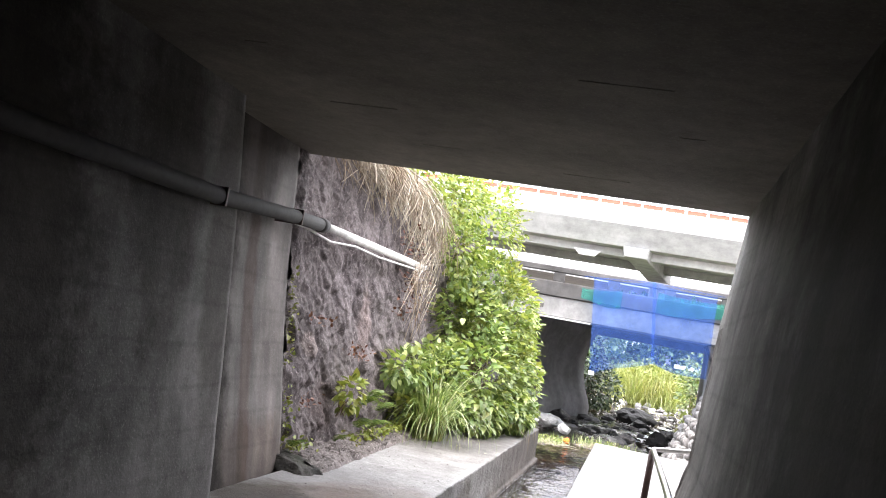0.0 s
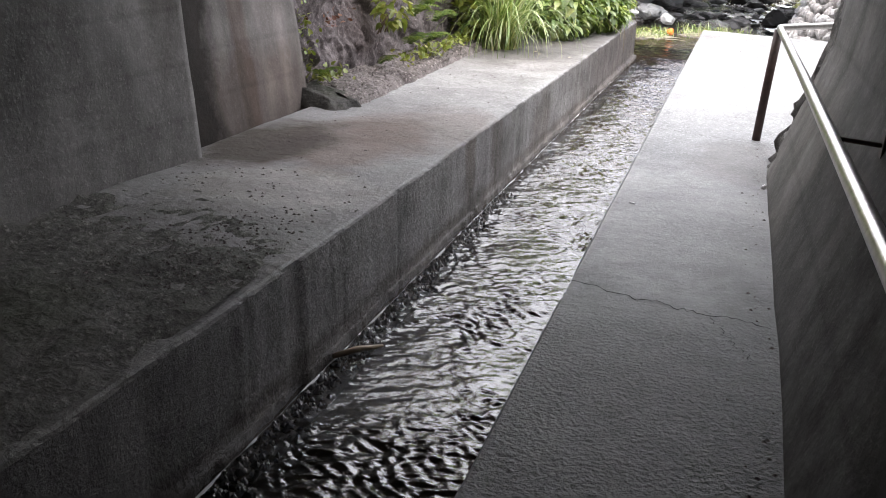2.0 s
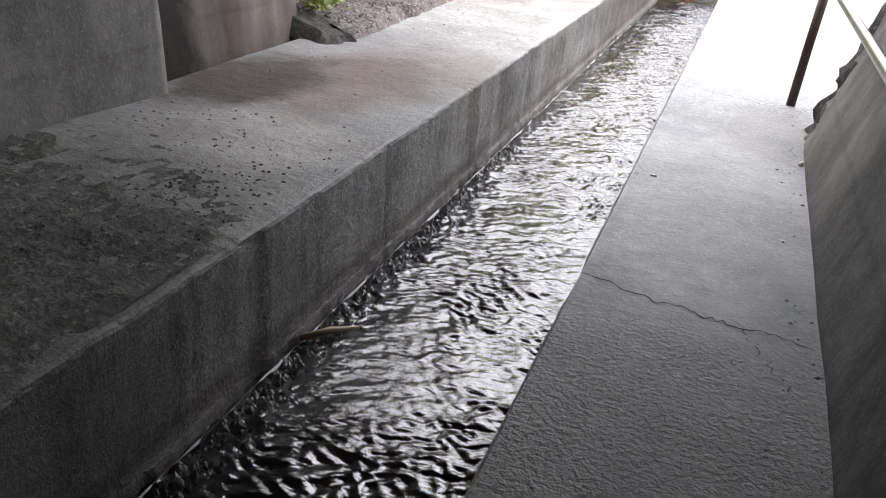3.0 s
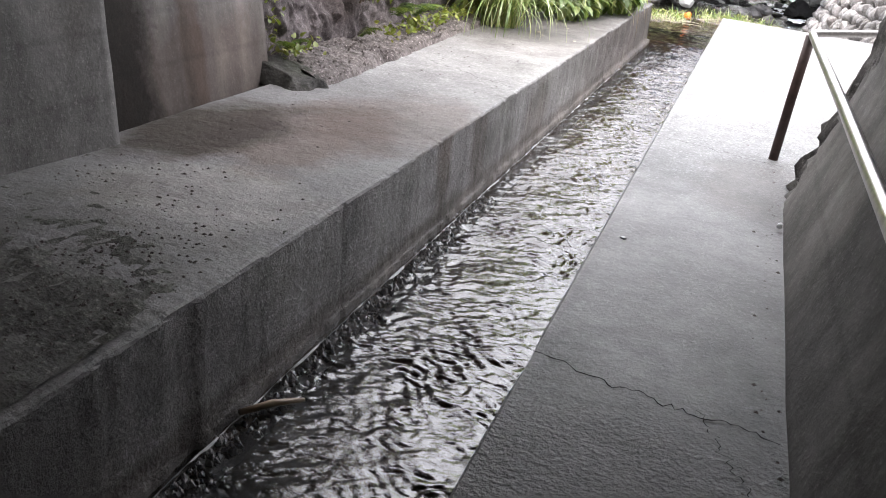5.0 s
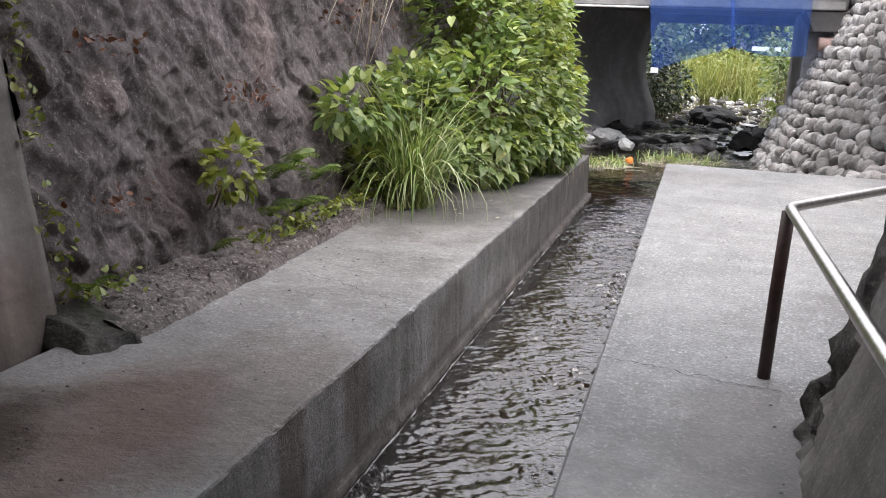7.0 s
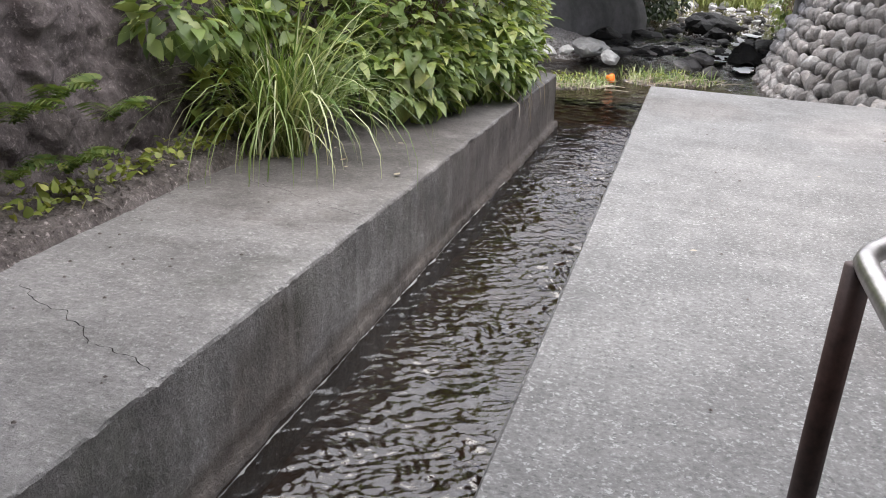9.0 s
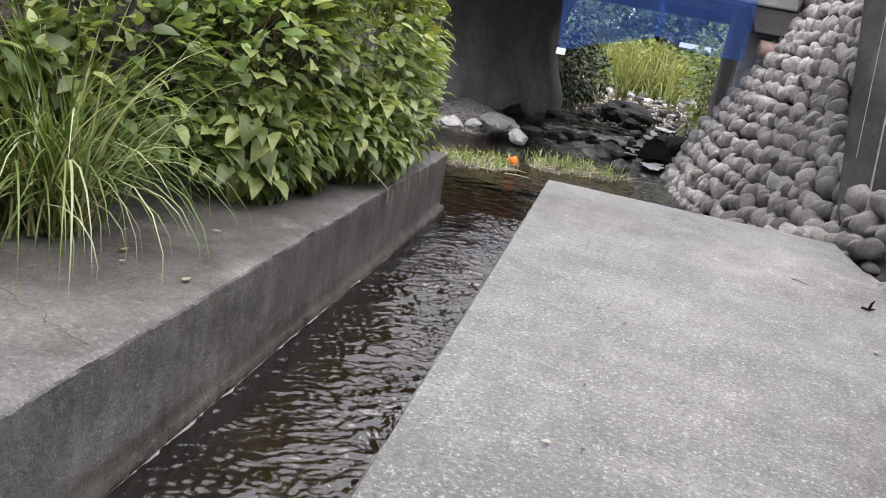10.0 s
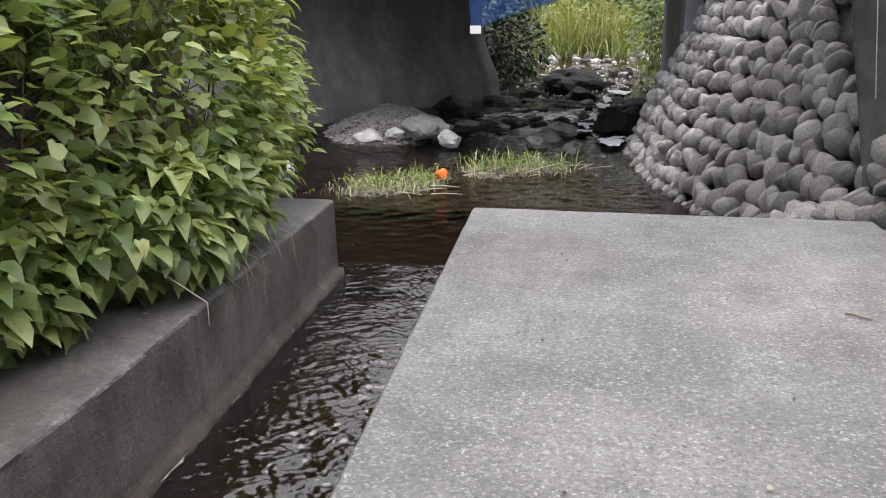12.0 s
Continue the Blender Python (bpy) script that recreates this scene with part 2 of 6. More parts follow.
# Dark band past the joint: damp staining with the recess's shade painted in.
M_WALLEND = surface("streaked_shaded_wall", (0.12, 0.108, 0.1), (0.38, 0.352, 0.335), 0.9, streak=0.7, run=1.8, speck=0.08, bump=0.28, boards=0.25, fine=55, mottle=0.4, stains_and_shading=[((-2.6, 3.55, 1.7), (2.0, 0.44, 4.5), (0.14, 0.122, 0.108)), ((-2.6, 4.25, 1.4), (2.0, 0.14, 3.0), (0.7, 0.62, 0.57)), ((-2.7, 3.9, 2.8), (2.0, 1.0, 0.8), (0.4, 0.37, 0.35)), ((-2.6, 4.7, 1.3), (2.0, 0.3, 1.5), (1.35, 1.33, 1.32)), ((-2.6, 4.3, 0.1), (2.0, 1.3, 0.55), (0.68, 0.61, 0.57))])
M_CEIL = surface("ceiling_concrete", (0.12, 0.106, 0.09), (0.25, 0.225, 0.19), 0.7, speck=0.2, bump=0.25, fine=50)
# The pale patch at y 3.7 paints in sky light from the mouth.
M_SLAB = surface("walkway_concrete", (0.14, 0.138, 0.136), (0.28, 0.276, 0.273), 1.1, speck=0.56, bump=0.5, fine=48, chips=0.85, mottle=0.4, rough=0.58, spec=0.5, pits=2.3, worn_from=5.0, stains_and_shading=[((1.0, 9.9, 0), (1.0, 1.9, 1), (1.06, 1.05, 1.04)), ((2.0, 12.2, 0), (0.9, 1.0, 1), (1.18, 1.15, 1.14)), ((0.35, 0.9, 0), (1.2, 1.5, 1), (0.85, 0.84, 0.83)), ((0.35, 3.7, 0), (0.8, 1.4, 1), (1.6, 1.59, 1.58)), ((0.75, 5.1, 0), (0.5, 0.8, 1), (0.68, 0.65, 0.63)), ((2.2, 8.6, 0), (0.6, 1.1, 1), (0.8, 0.77, 0.75)), ((0.5, 12.9, 0), (0.7, 0.8, 1), (0.82, 0.79, 0.77)), ((1.5, 7.4, 0), (0.5, 0.4, 1), (0.8, 0.78, 0.77))])
# Far end tinted dark below the bush: its shade painted over damp staining.
M_BENCH = surface("bench_concrete", (0.19, 0.182, 0.178), (0.37, 0.358, 0.352), 1.0, speck=0.4, bump=0.7, fine=50, moss=0.15, chips=0.5, mottle=0.45, worn_from=4.8, rough=0.58, spec=0.45, stains_and_shading=[((-1.9, -0.6, 0.05), (1.7, 3.7, 2.0), (0.52, 0.51, 0.46)), ((-2.1, 3.8, 0.05), (0.42, 0.8, 2.0), (0.25, 0.2, 0.155)), ((-1.7, 4.1, 0.05), (0.55, 0.9, 2.0), (0.72, 0.6, 0.54)), ((-1.4, 4.7, 0.05), (0.6, 0.9, 2.0), (0.84, 0.76, 0.72)), ((-1.6, 2.95, 0.05), (0.6, 0.5, 2.0), (1.4, 1.37, 1.33)), ((-1.7, 9.3, 0.05), (1.2, 2.1, 2.0), (0.66, 0.635, 0.625)), ((-1.6, 12.4, 0.05), (1.0, 4.4, 2.0), (0.45, 0.435, 0.43))])
# Tinted darker at the inner end and again past y 9.
M_FACE = surface("wet_bench_face", (0.12, 0.112, 0.106), (0.36, 0.342, 0.33), 2.4, chips=0.45, speck=0.2, bump=0.8, fine=60, moss=0.3, mottle=0.9, rough=0.5, spec=0.45, stains_and_shading=[((-1.05, 4.6, -0.1), (0.4, 0.16, 0.5), (0.5, 0.42, 0.38)), ((-1.05, 5.3, -0.1), (0.4, 0.22, 0.45), (0.6, 0.52, 0.48)), ((-1.05, 6.9, -0.25), (0.4, 0.5, 0.3), (0.7, 0.66, 0.62)), ((-1.0, 3.0, -0.5), (0.5, 14.0, 0.13), (0.55, 0.5, 0.46)), ((-1.05, -0.6, -0.3), (1.0, 3.6, 1.2), (0.5, 0.49, 0.46)), ((-1.05, 12.6, -0.3), (1.0, 4.4, 1.2), (0.56, 0.52, 0.5))])
M_RUBBLE = surface("mortared_rubble", (0.075, 0.06, 0.06), (0.29, 0.248, 0.245), 3.0, streak=0.15, speck=0.4, bump=0.9, fine=36, moss=0.12, mottle=1.0, stains_and_shading=[((-2.7, 5.75, 1.15), (0.5, 0.18, 0.14), (1.9, 1.85, 1.75)), ((-2.8, 7.6, 1.5), (0.5, 0.25, 0.5), (1.35, 1.25, 1.2)), ((-2.8, 6.3, 0.5), (0.5, 0.5, 0.35), (0.65, 0.6, 0.58)), ((-2.8, 6.8, 1.9), (0.5, 0.6, 0.5), (1.2, 1.2, 1.22))])
M_ROUGH = surface("broken_concrete", (0.04, 0.036, 0.033), (0.2, 0.185, 0.172), 4.0, bump=1.0, speck=0.4, fine=30)
M_STONE = surface("river_stone", (0.31, 0.302, 0.298), (0.6, 0.58, 0.57), 0.5, bump=1.0, speck=0.6, per_piece=0.45, fine=15, rough=0.75)
M_MORTAR = surface("dark_mortar", (0.05, 0.048, 0.045), (0.14, 0.13, 0.118), 3.0, bump=0.9, speck=0.4, fine=25, moss=0.45)
M_ROCK = surface("stream_rock", (0.1, 0.1, 0.1), (0.3, 0.29, 0.28), 1.5, bump=0.5, per_piece=0.6, fine=22, rough=0.6)
M_PALEROCK = surface("pale_rock", (0.38, 0.38, 0.375), (0.66, 0.655, 0.64), 1.5, bump=0.4, fine=22)
M_MIDROCK = surface("grey_rock", (0.2, 0.2, 0.2), (0.4, 0.4, 0.39), 1.5, bump=0.5, fine=22)
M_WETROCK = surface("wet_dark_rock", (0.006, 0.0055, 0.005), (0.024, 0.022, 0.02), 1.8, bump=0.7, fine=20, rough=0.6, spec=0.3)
M_WETGRIT = surface("wet_grit", (0.1, 0.097, 0.093), (0.34, 0.33, 0.32), 6.0, bump=0.4, per_piece=0.5, fine=30, rough=0.22, spec=0.6)
M_BED = surface("stream_bed_gravel", (0.05, 0.041, 0.032), (0.22, 0.19, 0.165), 1.2, bump=1.0, speck=0.7, fine=26)
M_MUD = surface("brown_channel_bed", (0.032, 0.022, 0.016), (0.115, 0.08, 0.058), 1.5, bump=0.6, speck=0.3, fine=24)
M_SILT = surface("mossy_silt", (0.085, 0.082, 0.072), (0.25, 0.242, 0.22), 1.6, bump=1.0, speck=0.5, fine=36, moss=0.5)
M_SOIL = surface("soil_and_litter", (0.1, 0.082, 0.076), (0.34, 0.3, 0.284), 3.0, bump=1.0, speck=0.6, fine=38, moss=0.3)
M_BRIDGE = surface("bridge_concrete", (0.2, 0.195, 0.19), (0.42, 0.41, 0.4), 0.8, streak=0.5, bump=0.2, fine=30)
# Darker copy of the bridge concrete; on the underside it paints in shade.
M_BRIDGEDARK = surface("weathered_shaded_concrete", (0.08, 0.076, 0.074), (0.2, 0.19, 0.185), 0.7, streak=0.55, bump=0.25, fine=30)
M_WING = surface("damp_dark_concrete", (0.03, 0.029, 0.028), (0.12, 0.115, 0.112), 1.0, streak=0.6, run=2.4, bump=0.4, fine=30)
M_PIER = surface("abutment_concrete", (0.2, 0.195, 0.195), (0.4, 0.39, 0.39), 0.6, streak=0.3, bump=0.2, fine=30)
M_VIADUCT = surface("viaduct_concrete", (0.42, 0.42, 0.42), (0.55, 0.55, 0.55), 0.2, streak=0.2, bump=0.1, fine=8)
M_PARAPET = surface("white_parapet", (0.72, 0.72, 0.72), (0.82, 0.82, 0.82), 0.3, bump=0.05, fine=8)
M_RED = plain("red_brown_panel", (0.34, 0.1, 0.06), 0.6, vary=0.2, scale=2)
M_STREAK = plain("white_lime_streak", (0.24, 0.235, 0.225), 0.8, vary=0.3)
M_PIPE = plain("grey_conduit", (0.04, 0.038, 0.037), 0.8, vary=0.3)
M_WHITEPIPE = plain("weathered_white_pipe", (0.66, 0.65, 0.62), 0.5, vary=0.25)
M_GALV = plain("galvanised_steel", (0.43, 0.41, 0.395), 0.32, metal=0.85, vary=0.25, scale=30)
M_RUST = plain("brown_painted_steel", (0.075, 0.042, 0.036), 0.55, vary=0.4, scale=25)
M_CRACK = surface("open_crack", (0.012, 0.011, 0.01), (0.03, 0.028, 0.025), 9.0, rough=1.0, spec=0.0)
M_LEAF = leaf_mat("broad_leaf", (0.09, 0.145, 0.046), (0.24, 0.325, 0.115), (0.47, 0.53, 0.215), 0.37)
M_LEAFSUN = leaf_mat("light_green_leaf", (0.13, 0.2, 0.05), (0.27, 0.35, 0.1), (0.46, 0.5, 0.18), 0.42)
M_LEAFYELLOW = leaf_mat("yellowing_leaf", (0.17, 0.22, 0.05), (0.27, 0.31, 0.07), (0.36, 0.36, 0.1))
M_GRASS = leaf_mat("grass_blade", (0.11, 0.19, 0.045), (0.27, 0.36, 0.12), (0.68, 0.69, 0.46))
M_FERN = leaf_mat("fern_frond", (0.08, 0.14, 0.04), (0.15, 0.21, 0.06), (0.22, 0.26, 0.09))
M_REED = leaf_mat("yellow_green_reed", (0.2, 0.25, 0.07), (0.32, 0.36, 0.13), (0.46, 0.47, 0.22), 0.4)
M_FARLEAF = leaf_mat("far_foliage", (0.14, 0.22, 0.09), (0.24, 0.34, 0.16), (0.36, 0.46, 0.25))
M_DARKLEAF = leaf_mat("dark_ivy_leaf", (0.02, 0.035, 0.012), (0.03, 0.055, 0.018), (0.05, 0.08, 0.025), 0.15)
M_STRAW = leaf_mat("dry_vine", (0.26, 0.2, 0.14), (0.46, 0.39, 0.3), (0.62, 0.56, 0.46), 0.15)
M_DRYRED = leaf_mat("dry_red_weed", (0.12, 0.04, 0.03), (0.2, 0.08, 0.05), (0.26, 0.13, 0.08), 0.15)
M_BARK = plain("brown_stem", (0.12, 0.085, 0.05), 0.85, vary=0.4)
M_ORANGE = plain("bright_orange", (0.95, 0.2, 0.02), 0.45, vary=0.12)
M_WATER = water_mat("stream_water", (0.5, 0.42, 0.34))
M_NETBLUE = net_mat("blue_mesh_net", (0.08, 0.2, 0.7), 0.32)
M_NETGREEN = net_mat("green_mesh_net", (0.02, 0.34, 0.24), 0.45)
M_FOAM_GLINT = plain("white_foam_glint", (0.82, 0.83, 0.84), 0.4, vary=0.12)
M_SCUM = plain("grey_scum", (0.2, 0.195, 0.185), 0.45, vary=0.4)
M_WHITE = plain("white_paint", (0.8, 0.8, 0.8), 0.5, vary=0.05)


# ---- building helpers ----
def link(name, me, mat, parent=None, label="", smooth=False):
    if mat:
        me.materials.append(mat)
    if smooth:
        me.polygons.foreach_set("use_smooth", [True] * len(me.polygons))
    ob = new(name, me)
    if parent:
        ob.parent = parent
        ob.matrix_parent_inverse = Matrix.Translation(-parent.location)
    if label:
        tagged(ob, label)
    return ob


def part(name, bm, mat, parent=None, label="", smooth=False):
    """Links a bmesh as one mesh object under a thing or a part."""
    me = bpy.data.meshes.new(name)
    bmesh.ops.recalc_face_normals(bm, faces=bm.faces)
    bm.to_mesh(me)
    bm.free()
    return link(name, me, mat, parent, label, smooth)


def solid(name, verts, faces, mat, parent=None, label="", smooth=False):
    me = bpy.data.meshes.new(name)
    me.from_pydata([tuple(float(c) for c in v) for v in verts], [], [tuple(int(i) for i in f) for f in faces])
    return link(name, me, mat, parent, label, smooth)


def root(name, x, y, z):
    ob = new(name)
    ob.location = (x, y, z)
    ob.empty_display_size = 0.2
    return ob


def hexa(bottom, top, bevel=0.0):
    """A solid from four lower and four upper corners, in turn."""
    bm = bmesh.new()
    v = [bm.verts.new(p) for p in (*bottom, *top)]
    for f in ((3, 2, 1, 0), (4, 5, 6, 7), (0, 1, 5, 4), (1, 2, 6, 5), (2, 3, 7, 6), (3, 0, 4, 7)):
        bm.faces.new([v[i] for i in f])
    if bevel:
        bmesh.ops.bevel(bm, geom=bm.edges[:], offset=bevel, segments=2, affect="EDGES", profile=0.5)
    return bm


def box(x0, x1, y0, y1, z0, z1, bevel=0.0):
    q = ((x0, y0), (x1, y0), (x1, y1), (x0, y1))
    return hexa([(*p, z0) for p in q], [(*p, z1) for p in q], bevel)


def tube(bm, pts, radius, sides=6, caps=True):
    """A round bar along points; radius is one number or one for each point."""
    pts = [Vector(p) for p in pts]
    rings = []
    for i, p in enumerate(pts):
        d = (pts[min(i + 1, len(pts) - 1)] - pts[max(i - 1, 0)]).normalized()
        side = d.cross(Vector((0, 0, 1)))
        side = Vector((1, 0, 0)) if side.length < 0.05 else side.normalized()
        up = side.cross(d)
        r = radius[i] if isinstance(radius, (list, tuple)) else radius
        rings.append([bm.verts.new(p + r * (math.cos(a) * side + math.sin(a) * up)) for a in (2 * math.pi * k / sides for k in range(sides))])
    for a, b in zip(rings, rings[1:]):
        for k in range(sides):
            bm.faces.new((a[k], a[(k + 1) % sides], b[(k + 1) % sides], b[k]))
    if caps:
        bm.faces.new(rings[0][::-1])
        bm.faces.new(rings[-1])
    return bm


def sheet(nx, ny, place):
    """Vertices and faces of a grid; place(i, j) gives each point."""
    verts = [place(i, j) for j in range(ny) for i in range(nx)]
    faces = [(j * nx + i, j * nx + i + 1, (j + 1) * nx + i + 1, (j + 1) * nx + i) for j in range(ny - 1) for i in range(nx - 1)]
    return verts, faces


def fbm(x, y, z=0.0, octaves=4):
    return noise.fractal((x, y, z), 0.9, 2.1, octaves)


def lumpy_mesh(name, seed, flat=(1, 1, 1), rough=0.22, divisions=2, facets=7, cut=(0.66, 0.86)):
    """A worn stone of about unit radius."""
    bm = bmesh.new()
    bmesh.ops.create_icosphere(bm, subdivisions=divisions, radius=1.0)
    pick = random.Random(seed)
    cuts = [(Vector((pick.gauss(0, 1), pick.gauss(0, 1), pick.gauss(0, 1))).normalized(), pick.uniform(*cut)) for _ in range(facets)]
    for v in bm.verts:
        n = v.co.normalized()
        k = 1 + rough * fbm(n.x * 1.1 + seed * 7.3, n.y * 1.1, n.z * 1.1, 3) + 0.09 * noise.noise((n.x * 3.4 + seed, n.y * 3.4, n.z * 3.4))
        q = n * k
        for d, far in cuts:
            over = q.dot(d) - far
            if over > 0:
                q -= d * (over * 0.8)
        v.co = Vector((q.x * flat[0], q.y * flat[1], q.z * flat[2]))
    me = bpy.data.meshes.new(name)
    bm.to_mesh(me)
    bm.free()
    me.polygons.foreach_set("use_smooth", [True] * len(me.polygons))
    return me


LEAF = np.array([(0, 0, 0), (-0.07, 0.2, 0.05), (0.22, 0.4, 0.09), (0.6, 0.29, 0.05), (1, 0, -0.14), (0.6, -0.29, 0.05), (0.22, -0.4, 0.09), (-0.07, -0.2, 0.05), (0.3, 0, 0.0), (0.66, 0, -0.03)])
LEAF_FACES = ((0, 8, 2, 1), (2, 8, 9, 3), (3, 9, 4), (0, 7, 6, 8), (6, 5, 9, 8), (5, 4, 9))


def leaf_cloud(name, spots, mat, parent, rng, label="", slim=1.0):
    """Many leaves in one mesh. spots: (place, outward way, length)."""
    verts, faces = [], []
    for p, out, size in spots:
        t = Vector(out) + Vector((rng.gauss(0, 0.45), rng.gauss(0, 0.45), rng.gauss(0, 0.4) - 0.22))
        t.normalize()
        up = Vector((0, 0, 1)) * 0.9 + Vector(out) * 0.6 + Vector((rng.gauss(0, 0.35), rng.gauss(0, 0.35), 0))
        s = up.cross(t).normalized()
        u = t.cross(s)
        w = slim * size * rng.uniform(0.75, 1.1)
        k = len(verts)
        for a, b, c in LEAF:
            verts.append(p + t * (a * size) + s * (b * w) + u * (c * size))
        faces += [tuple(k + i for i in f) for f in LEAF_FACES]
    return solid(name, verts, faces, mat, parent, label, True)


def blob_spots(blobs, count, rng, size, keep=lambda p: True, depth=(0.72, 1.06)):
    """Places for leaves in the outer layer of overlapping rounded masses, with uneven edges."""
    total = sum(b[3] * b[4] + b[4] * b[5] + b[3] * b[5] for b in blobs)
    out = []
    for b in blobs:
        c, r = Vector(b[:3]), Vector(b[3:6])
        for _ in range(int(count * (r.x * r.y + r.y * r.z + r.x * r.z) / total)):
            n = Vector((rng.gauss(0, 1), rng.gauss(0, 1), rng.gauss(0, 1))).normalized()
            k = rng.uniform(*depth) * (1 + 0.22 * noise.noise(n * 2.6 + c))
            p = c + Vector((n.x * r.x, n.y * r.y, n.z * r.z)) * k
            inner = any(o is not b and sum(((p[i] - o[i]) / o[3 + i]) ** 2 for i in range(3)) < 0.42 for o in blobs)
            if not inner and keep(p):
                nn = Vector((n.x / r.x, n.y / r.y, n.z / r.z)).normalized()
                out.append((p, nn, size * rng.uniform(0.65, 1.25)))
    return out


def blades(name, bases, mat, parent, rng, length, width, lean, label="", droop=1.0):
    """Long arching blades in one mesh, three or four faces each."""
    verts, faces = [], []
    for x, y, z in bases:
        a = rng.uniform(0, 2 * math.pi)
        d = Vector((math.cos(a), math.sin(a), 0))
        s = Vector((-d.y, d.x, 0))
        ln, le, w = length * rng.uniform(0.55, 1.1), lean * rng.uniform(0.15, 1.2), width * rng.uniform(0.7, 1.2)
        k, steps = len(verts), 9
        p = Vector((x, y, z))
        for i in range(steps):
            u = i / (steps - 1)
            rise = radians(87 - 16 * le - droop * le * 150 * u ** 1.4)
            if i:
                p = p + (d * math.cos(rise) + Vector((0, 0, math.sin(rise)))) * (ln / (steps - 1))
            h = w * (1 - u ** 2.2) + 0.0006
            verts += [p - s * h, p + s * h]
        faces += [(k + 2 * i, k + 2 * i + 1, k + 2 * i + 3, k + 2 * i + 2) for i in range(steps - 1)]
    return solid(name, verts, faces, mat, parent, label, True)


# ---- the underpass ----
def battered_wall(name, side, foot, y0, y1, profile, mat, back, label, top=3.05, rough_end=0.0):
    """A long wall whose face leans back as it rises. profile: (height, set-back)."""
    zs = [-0.15 + (top + 0.15) * k / 60 for k in range(61)]
    ys = [y0 + (y1 - 1.0 - y0) * k / 30 for k in range(30)] + [y1 - 1.0 + k / 24 for k in range(25)]

    def lean(z):
        for (za, a), (zb, b) in zip(profile, profile[1:]):
            if z <= zb:
                return a + (b - a) * (z - za) / (zb - za)
        return profile[-1][1]

    def wear(y, z):
        k = max(0.0, 1 - (y1 - y) / 0.7) * max(0.0, 1 - z / 1.6) * rough_end
        return 0.012 * fbm(y * 0.9, z * 1.3, foot) + k * (0.5 * abs(fbm(y * 4, z * 4, 3.0)) + 0.4 * abs(noise.noise((y * 9, z * 9, 2.0))) + 0.25 * abs(noise.noise((y * 21, z * 21, 4.0))))

    verts, faces = sheet(len(zs), len(ys), lambda i, j: (foot + side * (lean(max(0, zs[i])) + wear(ys[j], zs[i])), ys[j], zs[i]))
    nx, base, cols = len(zs), len(verts), 16
    # the end of the wall, broken where it is worn
    for c in range(1, cols + 1):
        for i in range(nx):
            x = foot + side * (lean(max(0, zs[i])) + wear(y1, zs[i]))
            u = c / cols
            verts.append((x + (back - x) * u, y1 + rough_end * max(0, 1 - zs[i] / 1.8) * (0.45 * fbm(x * 3 + u * 5, zs[i] * 5, 8.0) + 0.3 * math.sin(3.1 * u)) * min(1, 3 * u), zs[i]))

    def at(c, i):
        return (len(ys) - 1) * nx + i if c == 0 else base + (c - 1) * nx + i

    faces += [(at(c, i), at(c, i + 1), at(c + 1, i + 1), at(c + 1, i)) for c in range(cols) for i in range(nx - 1)]
    k = len(verts)
    verts += [(back, y0, -0.15), (back, y0, top)]
    faces += [(at(cols, 0), at(cols, nx - 1), k + 1, k), (nx - 1, k + 1, at(cols, nx - 1), (len(ys) - 1) * nx + nx - 1)]
    ob = solid(name, verts, faces, mat, None, "", True)
    if rough_end:
        ob.data.materials.append(M_ROUGH)
        for p in ob.data.polygons:
            c = p.center
            if c.y > y1 - 0.4 - 0.3 * noise.noise((c.y * 3, c.z * 4, 0)) and c.z < 2.0:
                p.material_index = 1
    return tagged(ob, label, "wall", kind="structure")


battered_wall("wall_right", 1, 0.82, -9.0, 5.42, [(0, 0), (0.8, 0.23), (3.1, 0.45)], M_WALL, 2.1, "stained concrete tunnel wall with a broken end, tunnel shade painted in", rough_end=0.34)
battered_wall("wall_left", -1, -2.25, -9.0, 3.28, [(0, 0), (0.3, 0.03), (3.1, 0.38)], M_WALL, -3.4, "streaked concrete tunnel wall, leaning back, tunnel shade painted in")
battered_wall("wall_left_end", -1, -2.47, 3.28, 5.05, [(0, 0), (0.3, 0.05), (1.5, 0.26), (3.1, 0.44)], M_WALLEND, -3.4, "water-streaked concrete end section of the tunnel wall, recess shade painted in")
# Added out of view so that light enters only by the mouth.
tagged(part("wall_back", box(-3.4, 2.1, -9.3, -9.0, -1.0, 3.6), M_WALL), "unseen concrete wall added to keep light out of the tunnel", "wall", kind="structure")


def ceiling():
    bm = box(-3.6, 2.3, -9.3, 5.3, 3.0, 3.62)
    # board marks and cracks across the soffit
    rng = random.Random(5)
    for _ in range(12):
        y, x = rng.uniform(-3, 5.0), rng.uniform(-2.4, 0.8)
        w = rng.uniform(0.15, 0.6)
        q = [(x, y), (x + w, y + rng.uniform(-0.02, 0.02)), (x + w, y + 0.005), (x, y + 0.006)]
        v = [bm.verts.new((*p, z)) for z in (2.997, 3.004) for p in q]
        for f in ((3, 2, 1, 0), (0, 1, 5, 4), (1, 2, 6, 5), (2, 3, 7, 6), (3, 0, 4, 7)):
            bm.faces.new([v[i] for i in f])
    return tagged(part("ceiling", bm, M_CEIL), "brown-grey board-marked concrete tunnel soffit with fine cracks", "ceiling", kind="structure")


ceiling()
tagged(part("parapet", box(-3.9, 2.6, 4.95, 5.3, 3.624, 4.4, 0.02), M_BRIDGE), "plain concrete parapet above the tunnel mouth", "parapet", kind="structure")


